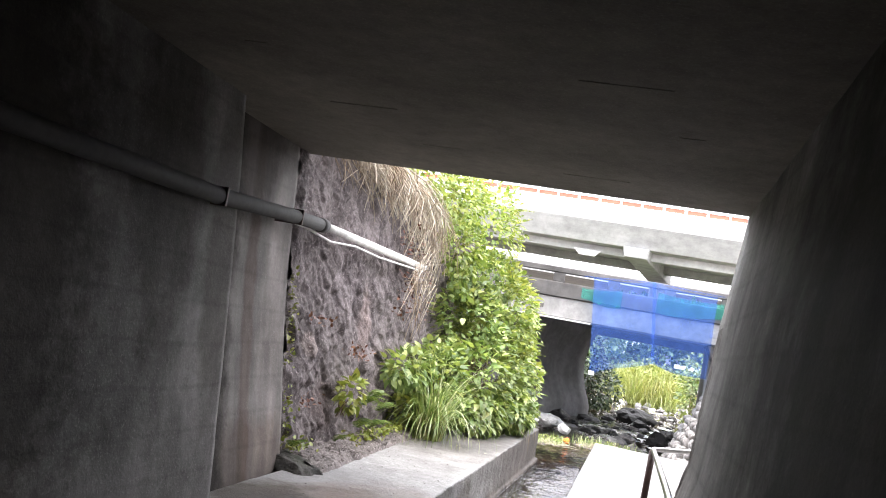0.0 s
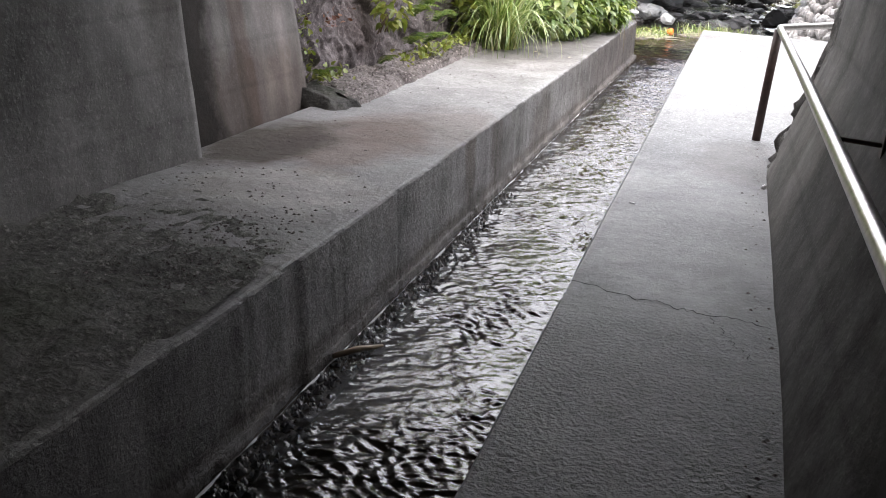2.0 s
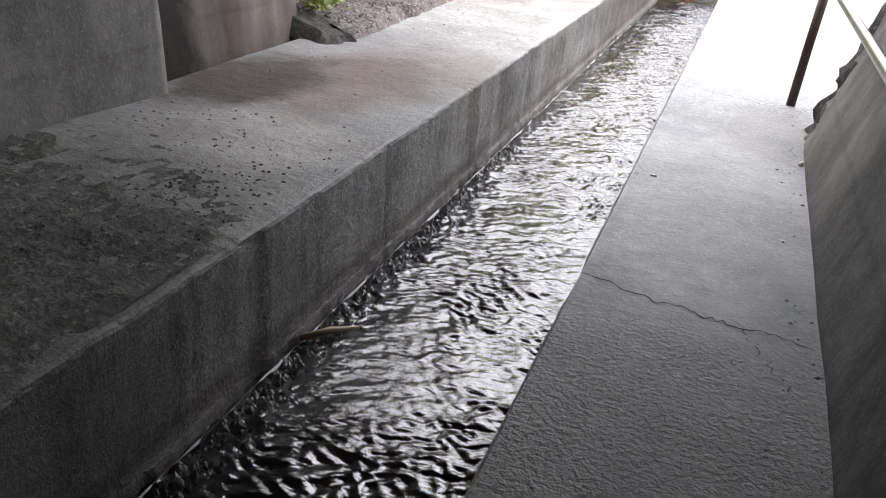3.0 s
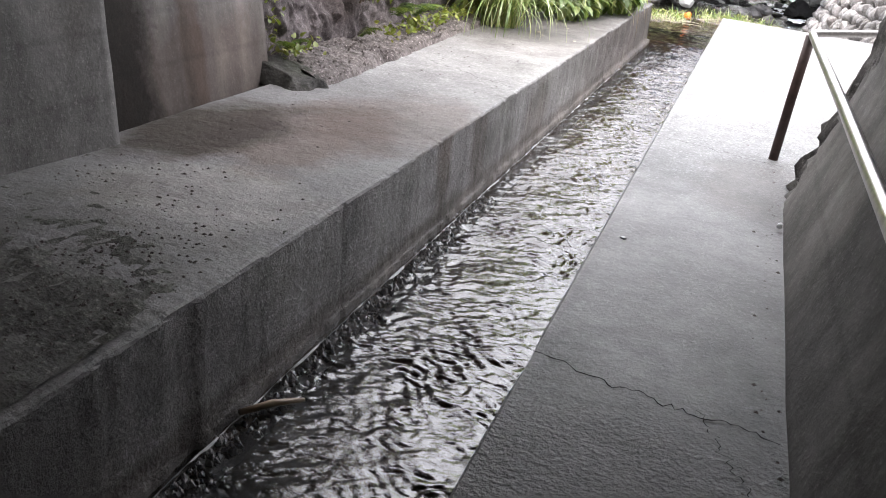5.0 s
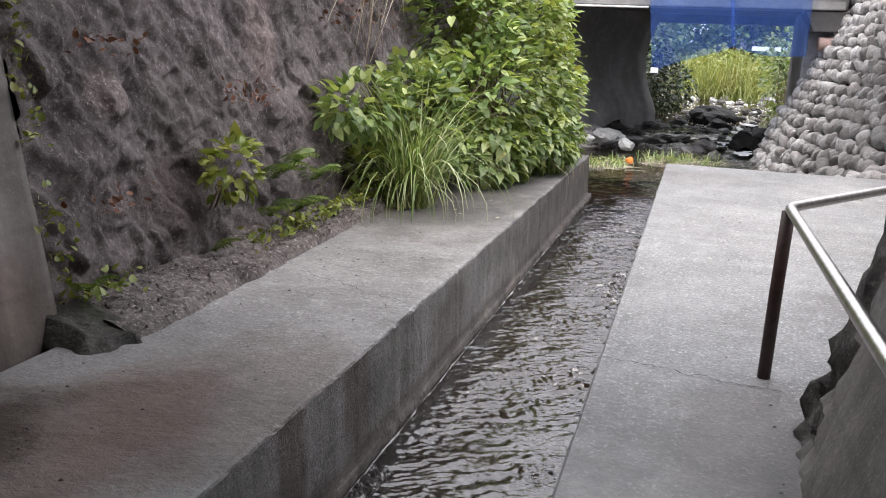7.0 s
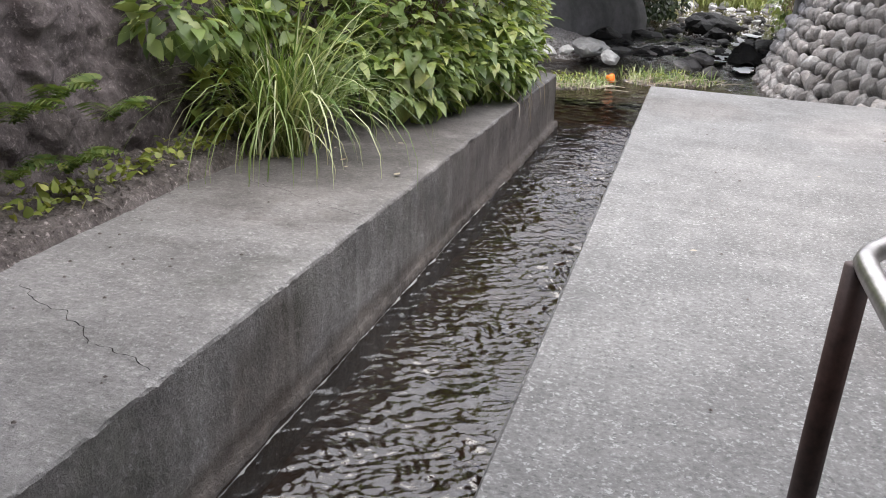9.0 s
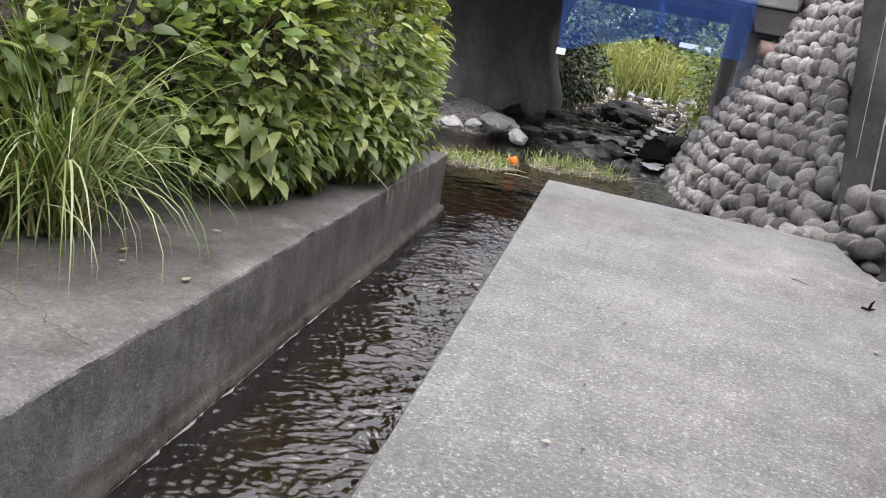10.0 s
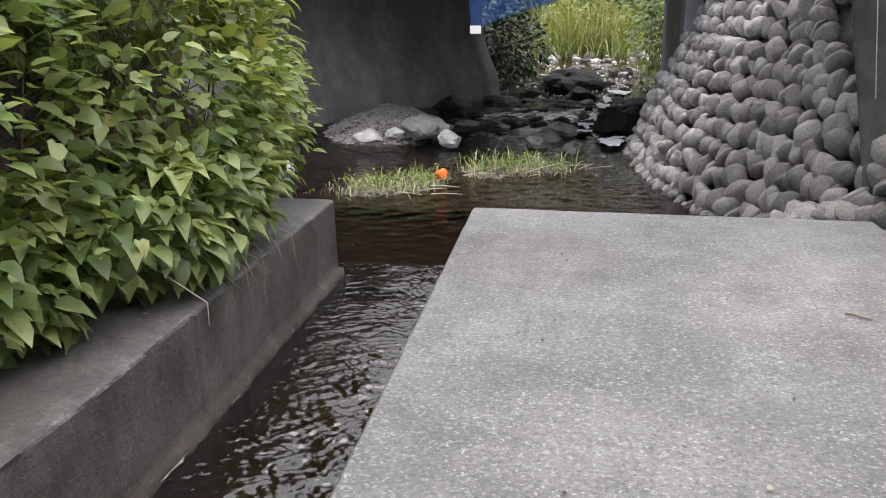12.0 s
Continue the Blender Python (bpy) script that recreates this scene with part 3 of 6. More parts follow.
# ---- walkway, bench, channel ----
def walkway():
    xs = [0.0, 0.012] + [0.06 + 0.09 * k for k in range(31)] + [2.8, 3.6]
    ys = [-9 + 0.12 * k for k in range(193)]

    def place(i, j):
        x, y = xs[i], ys[j]
        if i == 0:
            x += 0.006 * fbm(y * 6, 1.0) + max(0, 0.02 * noise.noise((y * 2.3, 4.0, 0)))
        far = 14.17 - 0.045 * x
        y = -9 + (y + 9) * (far + 9) / (ys[-1] + 9)
        if y > 11.0:
            x = min(x, 2.79 + 0.012 * fbm(y * 5, 3.0))
        return (x, y, 0.004 * fbm(x * 1.5, y * 1.5) - (0.012 if i == 0 else 0))

    verts, faces = sheet(len(xs), len(ys), place)
    nx, ny = len(xs), len(ys)
    # the sides below the rim
    k = len(verts)
    rim = [j * nx for j in range(ny)] + [(ny - 1) * nx + i for i in range(1, nx)]
    for r in rim:
        x, y, z = verts[r]
        verts.append((x, y, -1.0))
    faces += [(rim[q], rim[q + 1], k + q + 1, k + q) for q in range(len(rim) - 1)]
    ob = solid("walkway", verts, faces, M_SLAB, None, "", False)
    return tagged(ob, "pale grey rough concrete walkway slab beside the channel", "walkway", kind="structure")


walk_slab = walkway()


def crack(parent, a, b, seed, z, width=0.0035, wander=0.024):
    rng = random.Random(seed)
    steps, verts, off = 44, [], 0.0
    d = Vector((b[0] - a[0], b[1] - a[1], 0))
    s = Vector((-d.y, d.x, 0)).normalized()
    for k in range(steps + 1):
        off = off * 0.75 + rng.gauss(0, wander * 0.5)
        env = max(0.0, math.sin(math.pi * k / steps)) ** 0.4
        p = Vector((a[0], a[1], z)) + d * (k / steps) + s * off * env
        w = width * rng.uniform(0.35, 1.4)
        verts += [p - s * w, p + s * w]
    faces = [(2 * k, 2 * k + 1, 2 * k + 3, 2 * k + 2) for k in range(steps)]
    return solid("crack", verts, faces, M_CRACK, parent, "dark open crack in the concrete")


crack(walk_slab, (0.01, 2.5), (0.8, 2.36), 3, 0.0045, 0.003)
crack(walk_slab, (0.01, 5.86), (0.85, 5.7), 8, 0.0045, 0.0026)
crack(walk_slab, (0.55, 2.42), (0.72, 2.05), 21, 0.0045, 0.0014)


def bench():
    xs = [-1.057, -1.063, -1.076] + [-1.12 - 0.055 * k for k in range(24)]
    ys = [-9 + 1.0 * k for k in range(8)] + [-1 + 0.035 * k for k in range(433)]

    def top(x, y):
        h = 0.048 + 0.006 * fbm(x * 2, y * 2)
        h += 0.03 * math.exp(-((y - 2.5) / 0.5) ** 2) * min(1, max(0, (-1.2 - x) / 0.5))
        if y < 2.3:
            h += 0.02 * max(0, fbm(x * 5, y * 5, 2.0)) * min(1, (2.3 - y))
        return h

    def place(i, j):
        x, y = xs[i], ys[j]
        z = top(x, y)
        if i == 0:
            bite = max(0, noise.noise((y * 4.1, 7.0, 0)) - 0.2)
            x -= 0.03 * bite + 0.004 * fbm(y * 9, 3.0) + 0.006 * noise.noise((y * 31, 2.0, 0.0))
            z -= 0.022 + 0.03 * bite + 0.008 * noise.noise((y * 27, 5.0, 0.0))
        elif i < 3:
            z -= (0.009 if i == 1 else 0.002) + 0.008 * max(0.0, noise.noise((y * 24, x * 40, 3.0)))
        return (x, y, z)

    verts, faces = sheet(len(xs), len(ys), place)
    faces = [f[::-1] for f in faces]
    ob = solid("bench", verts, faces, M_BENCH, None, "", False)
    tagged(ob, "low grey concrete bench along the stream, silt-stained, bush shade painted in", "bench", kind="structure")
    nx, ny = len(xs), len(ys)
    drop = [0.0, -0.1, -0.22, -0.34, -0.46, -0.515, -0.52, -0.56, -0.95]
    out = [0.0, 0.004, 0.01, 0.012, 0.016, 0.02, 0.062, 0.068, 0.072]

    def side(i, j):
        x, y, z = verts[j * nx]
        q = 0.007 * fbm(y * 1.5, drop[i] * 6, 5.0) if i else 0.0
        edge = (0.01 * fbm(y * 2.2, 1.0, 9.0) + 0.014 * fbm(y * 9, 2.0, 9.0) - 0.034 * min(1.0, max(0.0, (11.5 - y) / 2.5)) if i >= 6 else 0.0)
        return (x + out[i] + q + edge, y, z if i == 0 else 0.03 + drop[i])

    v2, f2 = sheet(len(drop), ny, side)
    base = len(v2)
    # the downstream end
    for i in range(len(drop)):
        x, y, z = v2[(ny - 1) * len(drop) + i]
        v2.append((-2.45, y - 0.02, z))
    f2 += [((ny - 1) * len(drop) + i, base + i, base + i + 1, (ny - 1) * len(drop) + i + 1) for i in range(len(drop) - 1)]
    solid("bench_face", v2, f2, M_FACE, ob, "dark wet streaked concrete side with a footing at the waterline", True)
    crack(ob, (-1.1, 6.17), (-1.95, 6.6), 12, 0.062, 0.002)
    crack(ob, (-1.1, 8.0), (-1.9, 8.35), 14, 0.062, 0.0015)
    return ob


bench()


def silt():
    """Dark silt and moss lying unevenly on the upstream part of the bench."""
    nx, ny = 46, 130

    def place(i, j):
        x, y = -1.095 - 1.15 * i / (nx - 1), -4 + 7.2 * j / (ny - 1)
        k = min(1.0, max(-1.0, (2.5 - y - 0.3 * (x + 1.6) + 0.25 * fbm(x * 2, y * 2, 1.0)) * 0.8)) * min(1.0, (-1.05 - x) * 7)
        return (x, y, 0.045 + 0.03 * math.exp(-((y - 2.5) / 0.5) ** 2) * min(1, max(0, (-1.2 - x) / 0.5)) + 0.046 * k + 0.012 * fbm(x * 3, y * 3, 7.0) + 0.022 * fbm(x * 18, y * 18, 2.0) - 0.008)

    verts, faces = sheet(nx, ny, place)
    return tagged(solid("silt", verts, [f[::-1] for f in faces], M_SILT, None, "", True), "dark mossy silt spread on the bench", "silt", kind="stuff")


silt()


def ripples(x, y):
    """Trains of narrow crests that cross each other in patches, on a broader swell, with calm lanes between."""
    calm = 0.8 + 0.9 * fbm(x * 2.1, y * 1.1, 5.0)
    if y > 5:
        calm *= min(1.0, max(0.4, (x + 0.95) * 2.6 + 0.6 * max(0.0, 7 - y)))
    a = min(1.3, max(0.4, calm)) * (1.15 + 0.65 * min(1.0, max(0.0, (y - 4) / 2))) * (1 - 0.45 * min(1.0, max(0.0, (y - 12.6) / 1.7)))
    bend = 0.11 * noise.noise((x * 2.6, y * 2.2, 1.0)) + 0.035 * noise.noise((x * 7, y * 6, 4.0))
    h = 0.0
    for turn, length, tall, seed in ((0.42, 0.062, 0.0034, 11.0), (-0.3, 0.046, 0.0026, 23.0), (0.95, 0.075, 0.003, 37.0)):
        patch = max(0.0, 0.35 + 1.5 * noise.noise((x * 3.2, y * 2.0, seed)))
        q = (y * math.cos(turn) + x * math.sin(turn) + bend) / length + 0.9 * noise.noise((x * 5, y * 5, seed))
        h += tall * min(1.0, patch) * (1 - 1.6 * abs(math.sin(math.pi * q)) ** 1.3)
    wx, wy = x + 0.05 * noise.noise((x * 9, y * 9, 2.0)), y + 0.05 * noise.noise((x * 9, y * 9, 7.0))
    h += 0.009 * noise.noise(((0.86 * wx + 0.5 * wy) * 6, (0.86 * wy - 0.5 * wx) * 18, 0.0)) + 0.0042 * (1 - 2 * abs(noise.noise(((0.9 * wx + 0.43 * wy) * 13, (0.9 * wy - 0.43 * wx) * 32, 3.0)))) + 0.0016 * noise.noise((wx * 46, wy * 60, 5.0))
    swell = 0.009 * noise.noise((x * 2.6, y * 3.4, 8.0)) + 0.006 * noise.noise((x * 5, y * 7, 6.0))
    lap = max(0.0, 1 - (x + 1.02) / 0.2) * min(1.0, max(0.0, (8 - y) / 3))
    return a * (h + swell) + lap * (0.0055 * noise.noise((wx * 24, wy * 24, 9.0)) + 0.003 * noise.noise((wx * 45, wy * 45, 5.0)))


def channel_water():
    nx, ny = 120, 2300
    verts, faces = sheet(nx, ny, lambda i, j: (lambda x, y: (x, y, -0.54 + ripples(x, y)))(-1.1 + 1.15 * i / (nx - 1), -4 + 18.4 * j / (ny - 1)))
    return tagged(solid("channel_water", verts, faces, M_WATER, None, "", True), "shallow rippling clear brown stream water in the channel", "water", kind="structure")


channel_water()


def foam_line():
    """Broken pale foam and scum where the water laps the bench footing."""
    verts, faces = [], []
    for k in range(900):
        y = -2 + 16 * k / 899
        x = -1.0 + 0.008 * fbm(y * 3, 6.0, 1.0)
        w = 0.02 * max(0.0, fbm(y * 4, 2.0, 4.0) - 0.02) + 0.012 * max(0.0, noise.noise((y * 23, 1.0, 0.0)))
        verts += [(x, y, -0.518), (x + w, y, -0.522 + 0.006 * noise.noise((y * 12, 0, 0)))]
    faces = [(2 * k, 2 * k + 1, 2 * k + 3, 2 * k + 2) for k in range(899)]
    return tagged(solid("foam_line", verts, faces, M_SCUM, None, "", True), "thin broken line of pale foam along the bench foot", "foam", kind="stuff")


foam_line()


def footing_rubble():
    """Small broken stones lying along the bench footing, washed by the water."""
    rng = random.Random(77)
    verts, faces = [], []
    for _ in range(1300):
        y = -1.0 + 6.4 * rng.random()
        x = -1.0 + abs(rng.gauss(0, 0.055 - 0.004 * max(0, y - 3)))
        r = rng.uniform(0.008, 0.024)
        z, a, k = -0.552 + 0.014 * rng.random() - 0.08 * max(0, x + 0.96), rng.uniform(0, 6), len(verts)
        c, s = math.cos(a) * r, math.sin(a) * r
        verts += [(x + c, y + s, z), (x - s, y + c * 0.75, z), (x - c, y - s, z), (x + s, y - c * 0.75, z), (x + 0.35 * c - 0.2 * s, y + 0.3 * s, z + r * 1.1), (x - 0.3 * c, y - 0.35 * s, z + r * 0.9)]
        faces += [(k, k + 1, k + 4), (k + 1, k + 2, k + 5), (k + 1, k + 5, k + 4), (k + 2, k + 3, k + 5), (k + 3, k, k + 4), (k + 3, k + 4, k + 5)]
    return tagged(solid("footing_rubble", verts, faces, M_WETGRIT), "wet broken stones along the bench footing", "rubble", kind="stuff")


footing_rubble()
v, f = sheet(12, 120, lambda i, j: (lambda x, y: (x, y, -0.74 + 0.05 * fbm(x * 2, y * 1.3)))(-1.2 + 1.4 * i / 11, -9 + 23.6 * j / 119))
tagged(solid("channel_bed", v, f, M_MUD, None, "", True), "dark brown silty channel bed under the water", "stream bed", kind="structure")


v, f = sheet(40, 50, lambda i, j: (lambda x, y: (x, y, -0.7 + 0.05 * fbm(x * 1.5, y * 1.5)))(-3.2 + 6.2 * i / 39, 14.2 + 5.6 * j / 49))
tagged(solid("pool_bed", v, f, M_MUD, None, "", True), "dark brown silty pool bed under the water", "stream bed", kind="structure")


# ---- rubble retaining wall on the left ----
def rubble_wall():
    """Mortared rubble with stones laid on the slant: each cell sinks below or stands above the mortar."""
    y0, y1, z0, z1 = 5.055, 15.4, 0.0, 3.35
    nx, ny = 190, 580
    rng = random.Random(11)
    cells = {}

    def cell(a, b):
        if (a, b) not in cells:
            cells[a, b] = (a + rng.uniform(0.15, 0.85), b + rng.uniform(0.15, 0.85), rng.uniform(-0.7, 1.0), rng.uniform(-1, 1), rng.uniform(-1, 1))
        return cells[a, b]

    for a in range(-40, 100):
        for b in range(-80, 60):
            cell(a, b)

    def lump(y, z):
        y += 0.06 * noise.noise((y * 4, z * 4, 1.0))
        z += 0.06 * noise.noise((y * 4, z * 4, 5.0))
        u, w = (y * 0.8 + z * 0.62) / 0.17, (z * 0.8 - y * 0.62) / 0.26
        a0, b0 = int(math.floor(u)), int(math.floor(w))
        near = sorted(((u - c[0]) ** 2 + (w - c[1]) ** 2, c) for c in (cell(a, b) for a in range(a0 - 1, a0 + 2) for b in range(b0 - 1, b0 + 2)))
        c = near[0][1]
        edge = min(1.0, (math.sqrt(near[1][0]) - math.sqrt(near[0][0])) * 3.2)
        # each stone shows one tilted broken face
        return edge ** 0.7 * (0.038 * c[2] + 0.045 * c[3] * (u - c[0]) + 0.05 * c[4] * (w - c[1]))

    def place(i, j):
        y, z = y0 + (y1 - y0) * j / (ny - 1), z0 + (z1 - z0) * i / (nx - 1)
        x = -2.56 - 0.12 * z - 0.008 * (y - 5)
        return (x + lump(y, z) + 0.05 * fbm(y * 2.0, z * 2.0, 4.0) + 0.03 * abs(noise.noise(((y + z) * 5, (z - y) * 2.2, 6.0))) + 0.016 * fbm(y * 13, z * 13, 6.0), y, z)

    verts, faces = sheet(nx, ny, place)
    k, nxy = len(verts), nx * ny
    verts += [(-3.5, y0, z0), (-3.5, y0, z1), (-3.5, y1, z0), (-3.5, y1, z1)]
    faces += [(nx - 1, nxy - 1, k + 3, k + 1)] + [((ny - 1) * nx + i, (ny - 1) * nx + i + 1, k + 2) for i in range(nx - 1)]
    return tagged(solid("rubble_wall", verts, faces, M_RUBBLE, None, "", True), "purple-brown mortared rubble retaining wall", "wall", kind="structure")


rubble_wall()


def ledge():
    ny, nx = 220, 15

    def place(i, j):
        y = 5.1 + 8.45 * j / (ny - 1)
        u = i / (nx - 1)
        x = -2.62 + u * (0.55 - 0.1 * min(1, max(0, (y - 5) / 3))) + (0.03 * fbm(y * 4, 2.0) if u > 0.8 else 0)
        z = 0.03 + (0.085 + 0.04 * (1 - u)) * (1 - u ** 14) * (1 + 0.3 * fbm(x * 5, y * 3)) + 0.022 * fbm(x * 15, y * 14, 3.0)
        return (x, y, z if i < nx - 1 else 0.03)

    verts, faces = sheet(nx, ny, place)
    return tagged(solid("soil_ledge", verts, faces, M_SOIL, None, "", False), "crumbling earth and mortar ledge at the wall foot", "ledge", kind="structure")


ledge()
bm = hexa([(-2.62, 4.93, 0.02), (-2.16, 4.84, 0.02), (-2.03, 5.1, 0.02), (-2.5, 5.3, 0.02)], [(-2.6, 5.0, 0.17), (-2.24, 4.94, 0.1), (-2.14, 5.12, 0.1), (-2.5, 5.28, 0.17)])
bmesh.ops.subdivide_edges(bm, edges=bm.edges[:], cuts=9, use_grid_fill=True)
for v in bm.verts:
    v.co += Vector((noise.noise(v.co * 9), noise.noise(v.co * 9 + Vector((5, 0, 0))), noise.noise(v.co * 9 + Vector((0, 5, 0))))) * 0.03 + Vector((0.4, 0.4, 1)) * 0.016 * noise.noise(v.co * 26)
tagged(part("ledge_stone", bm, M_MORTAR, None, "", True), "dark mossy stone block ending the soil ledge", "stone")


def ledge_crumbs():
    """Loose crumbs of mortar and earth along the ledge."""
    rng = random.Random(52)
    verts, faces = [], []
    for _ in range(1500):
        y = 5.15 + 4.4 * rng.random()
        u = min(0.93, abs(rng.gauss(0.55, 0.3)))
        x = -2.62 + u * (0.55 - 0.1 * min(1, max(0, (y - 5) / 3)))
        z = 0.032 + (0.085 + 0.04 * (1 - u)) * (1 - u ** 14) * (1 + 0.3 * fbm(x * 5, y * 3)) + 0.022 * fbm(x * 15, y * 14, 3.0)
        r, k, a = 0.004 + 0.012 * rng.random() ** 2.2, len(verts), rng.uniform(0, 6)
        c, s = math.cos(a) * r, math.sin(a) * r
        z = max(z, 0.05)
        verts += [(x + c, y + s, z - r * 0.4), (x - s, y + c * 0.7, z - r * 0.4), (x - c, y - s, z - r * 0.4), (x + s, y - c * 0.7, z - r * 0.4), (x + 0.4 * c, y + 0.3 * s, z + r * 0.8), (x - 0.3 * c, y - 0.4 * s, z + r * 0.6)]
        faces += [(k, k + 1, k + 4), (k + 1, k + 2, k + 5), (k + 1, k + 5, k + 4), (k + 2, k + 3, k + 5), (k + 3, k, k + 4), (k + 3, k + 4, k + 5)]
    return tagged(solid("ledge_crumbs", verts, faces, M_SOIL), "loose crumbs of earth and mortar along the ledge", "rubble", kind="stuff")


ledge_crumbs()

# ---- ground and banks ----
def bed(x, y):
    z = -0.78 + 0.022 * max(0, y - 20.5) + 0.06 * fbm(x * 0.9, y * 0.9) + 0.03 * fbm(x * 4, y * 4)
    z += 0.62 * math.exp(-((x + 2.2) / 1.1) ** 2 - ((y - 21.9) / 1.5) ** 2)
    d = (y - (17.95 + 0.75 * (x + 0.6))) / 0.55
    z += 0.21 * math.exp(-d * d) * (1 if -1.9 < x < 0.7 else math.exp(-((x + 1.9) if x < -1.9 else (x - 0.7)) ** 2 / 0.1))
    z += max(0, -3.4 - x) * 0.5 + max(0, x - 3.2 - 0.1 * max(0, y - 26)) * 0.5 + 0.25 * max(0, min(1, (y - 24) / 4)) * max(0, fbm(x * 0.8, y * 0.4, 2.0))
    if y < 14.2:
        z = min(z, -0.8)
    return min(z, 2.4 + 0.3 * fbm(x * 0.05, y * 0.05)) if y > 14.2 else z


def ground():
    xs = [-400, -200, -90, -50, -30, -20, -14, -10] + [-8 + 0.14 * k for k in range(115)] + [9, 11, 14, 20, 30, 50, 90, 200, 400]
    ys = [-300, -100, -30, -10, 0, 8, 12, 14.1] + [14.3 + 0.15 * k for k in range(110)] + [31 + 0.5 * k for k in range(40)] + [55, 65, 80, 120, 200, 400, 800]
    verts, faces = sheet(len(xs), len(ys), lambda i, j: (xs[i], ys[j], bed(xs[i], ys[j])))
    return tagged(solid("ground", verts, faces, M_BED, None, "", True), "gravelly brown stream bed and earth banks", "ground", kind="structure")


ground()
tagged(part("bank_left", hexa([(-60, -12, -1), (-3.3, -12, -1), (-3.3, 15.6, -1), (-60, 18, -1)], [(-60, -12, 3.3), (-3.3, -12, 3.2), (-3.4, 15.4, 3.25), (-60, 17, 3.3)]), M_SOIL), "earth bank behind the retaining wall", "bank", kind="structure")
tagged(part("bank_right", hexa([(3.7, -12, -1), (60, -12, -1), (60, 26, -1), (3.7, 26, -1)], [(3.9, -12, 3.0), (60, -12, 3.2), (60, 26, 3.2), (4.6, 26, 3.3)]), M_SOIL), "earth bank behind the stone wall", "bank", kind="structure")


def stream_water():
    xs = [-4.5 + 0.04 * k for k in range(187)]
    ys = [14.41 + 0.04 * k for k in range(242)] + [24.1 + 0.2 * k for k in range(85)]

    def place(i, j):
        x, y = xs[i], ys[j]
        k = 1.1 if y < 20.5 else 1.3
        fall = 0.024 * max(0, y - 20.5) + 0.05 * min(1, max(0, (y - 21.2) / 0.3)) + 0.05 * min(1, max(0, (y - 23.0) / 0.4))
        return (x, y, -0.535 + fall + ripples(x, y) * max(0.25, min(1, (17 - y) / 2.5)) + k * min(1, max(0.35, (y - 13.4) / 2.0)) * (0.012 * noise.noise((x * 5, y * 7, 2.0)) + 0.008 * noise.noise((x * 12, y * 15, 5.0))))

    verts, faces = sheet(len(xs), len(ys), place)
    return tagged(solid("stream_water", verts, faces, M_WATER, None, "", True), "shallow stream water running between rocks", "water", kind="structure")


stream_water()


# ---- handrail ----
def handrail():
    ob = root("handrail", 0.78, 5.88, 0.0)
    bm = tube(bmesh.new(), [(0.768, 5.88, -0.02), (0.775, 5.88, 0.4), (0.786, 5.88, 0.8)], 0.03, 12)
    part("post", bm, M_RUST, ob, "dark brown painted steel post", True)
    path = [(0.85, -6.0, 0.84), (0.845, -2.0, 0.82), (0.843, 1.0, 0.802), (0.823, 3.5, 0.805), (0.79, 5.8, 0.812), (0.79, 5.86, 0.815), (0.81, 5.92, 0.815), (1.03, 6.28, 0.812), (1.4, 6.86, 0.81), (1.75, 7.4, 0.81)]
    part("rail", tube(bmesh.new(), path, 0.0235, 12), M_GALV, ob, "worn shiny galvanised tube", True)
    for y in (2.34, -1.6):
        bm = tube(bmesh.new(), [(0.838, y, 0.79), (0.842, y, 0.755), (0.96, y, 0.75), (1.06, y, 0.745)], 0.009, 6)
        arm = part("bracket", bm, M_RUST, ob, "thin brown steel wall bracket", True)
        part("bracket_plate", box(1.025, 1.037, y - 0.03, y + 0.03, 0.66, 0.8, 0.003), M_RUST, arm)
    bm = tube(bmesh.new(), [(1.75, 7.4, -0.02), (1.75, 7.4, 0.8)], 0.03, 12)
    part("post", bm, M_RUST, ob, "dark brown painted steel post", True)
    return tagged(ob, "steel handrail with brown posts along the walkway", "handrail")


handrail()


# ---- conduit along the left wall ----
def conduit():
    ob = root("conduit_pipe", -2.45, 2.87, 2.15)
    sleeve = part("sleeve", tube(bmesh.new(), [(-2.42, -8.8, 2.05), (-2.43, 0.6, 2.13), (-2.45, 2.87, 2.17), (-2.6, 4.6, 2.29), (-2.64, 5.36, 2.325)], 0.062, 14), M_PIPE, ob, "dusty grey conduit sleeve", True)
    part("collar", tube(bmesh.new(), [(-2.636, 5.26, 2.32), (-2.642, 5.4, 2.327)], 0.07, 14), M_PIPE, sleeve, "", True)
    part("white_pipe", tube(bmesh.new(), [(-2.64, 5.35, 2.325), (-2.63, 6.6, 2.335), (-2.64, 8.0, 2.35), (-2.66, 9.6, 2.37)], 0.045, 14), M_WHITEPIPE, ob, "weathered white plastic pipe", True)
    pts = [(-2.4 - 0.02 * k - (0.03 if k > 10 else 0), -8.8 + k, 2.03 + 0.0175 * k + 0.02 * math.sin(k * 1.7)) for k in range(15)]
    pts += [(-2.62, 5.6, 2.2), (-2.6, 6.3, 2.25), (-2.6, 7.2, 2.24), (-2.6, 8.4, 2.27), (-2.62, 9.4, 2.3)]
    part("cable", tube(bmesh.new(), pts, 0.012, 6), M_WHITEPIPE, ob, "thin pale cable hung below the pipe", True)
    for y, x, z in ((2.87, -2.45, 2.17), (0.2, -2.43, 2.125), (4.6, -2.6, 2.29)):
        part("clamp", box(x - 0.2, x + 0.066, y - 0.012, y + 0.012, z - 0.066, z + 0.07, 0.004), M_RUST, ob, "dark steel pipe clamp")
    return tagged(ob, "grey conduit and white pipe fixed along the wall", "pipe")


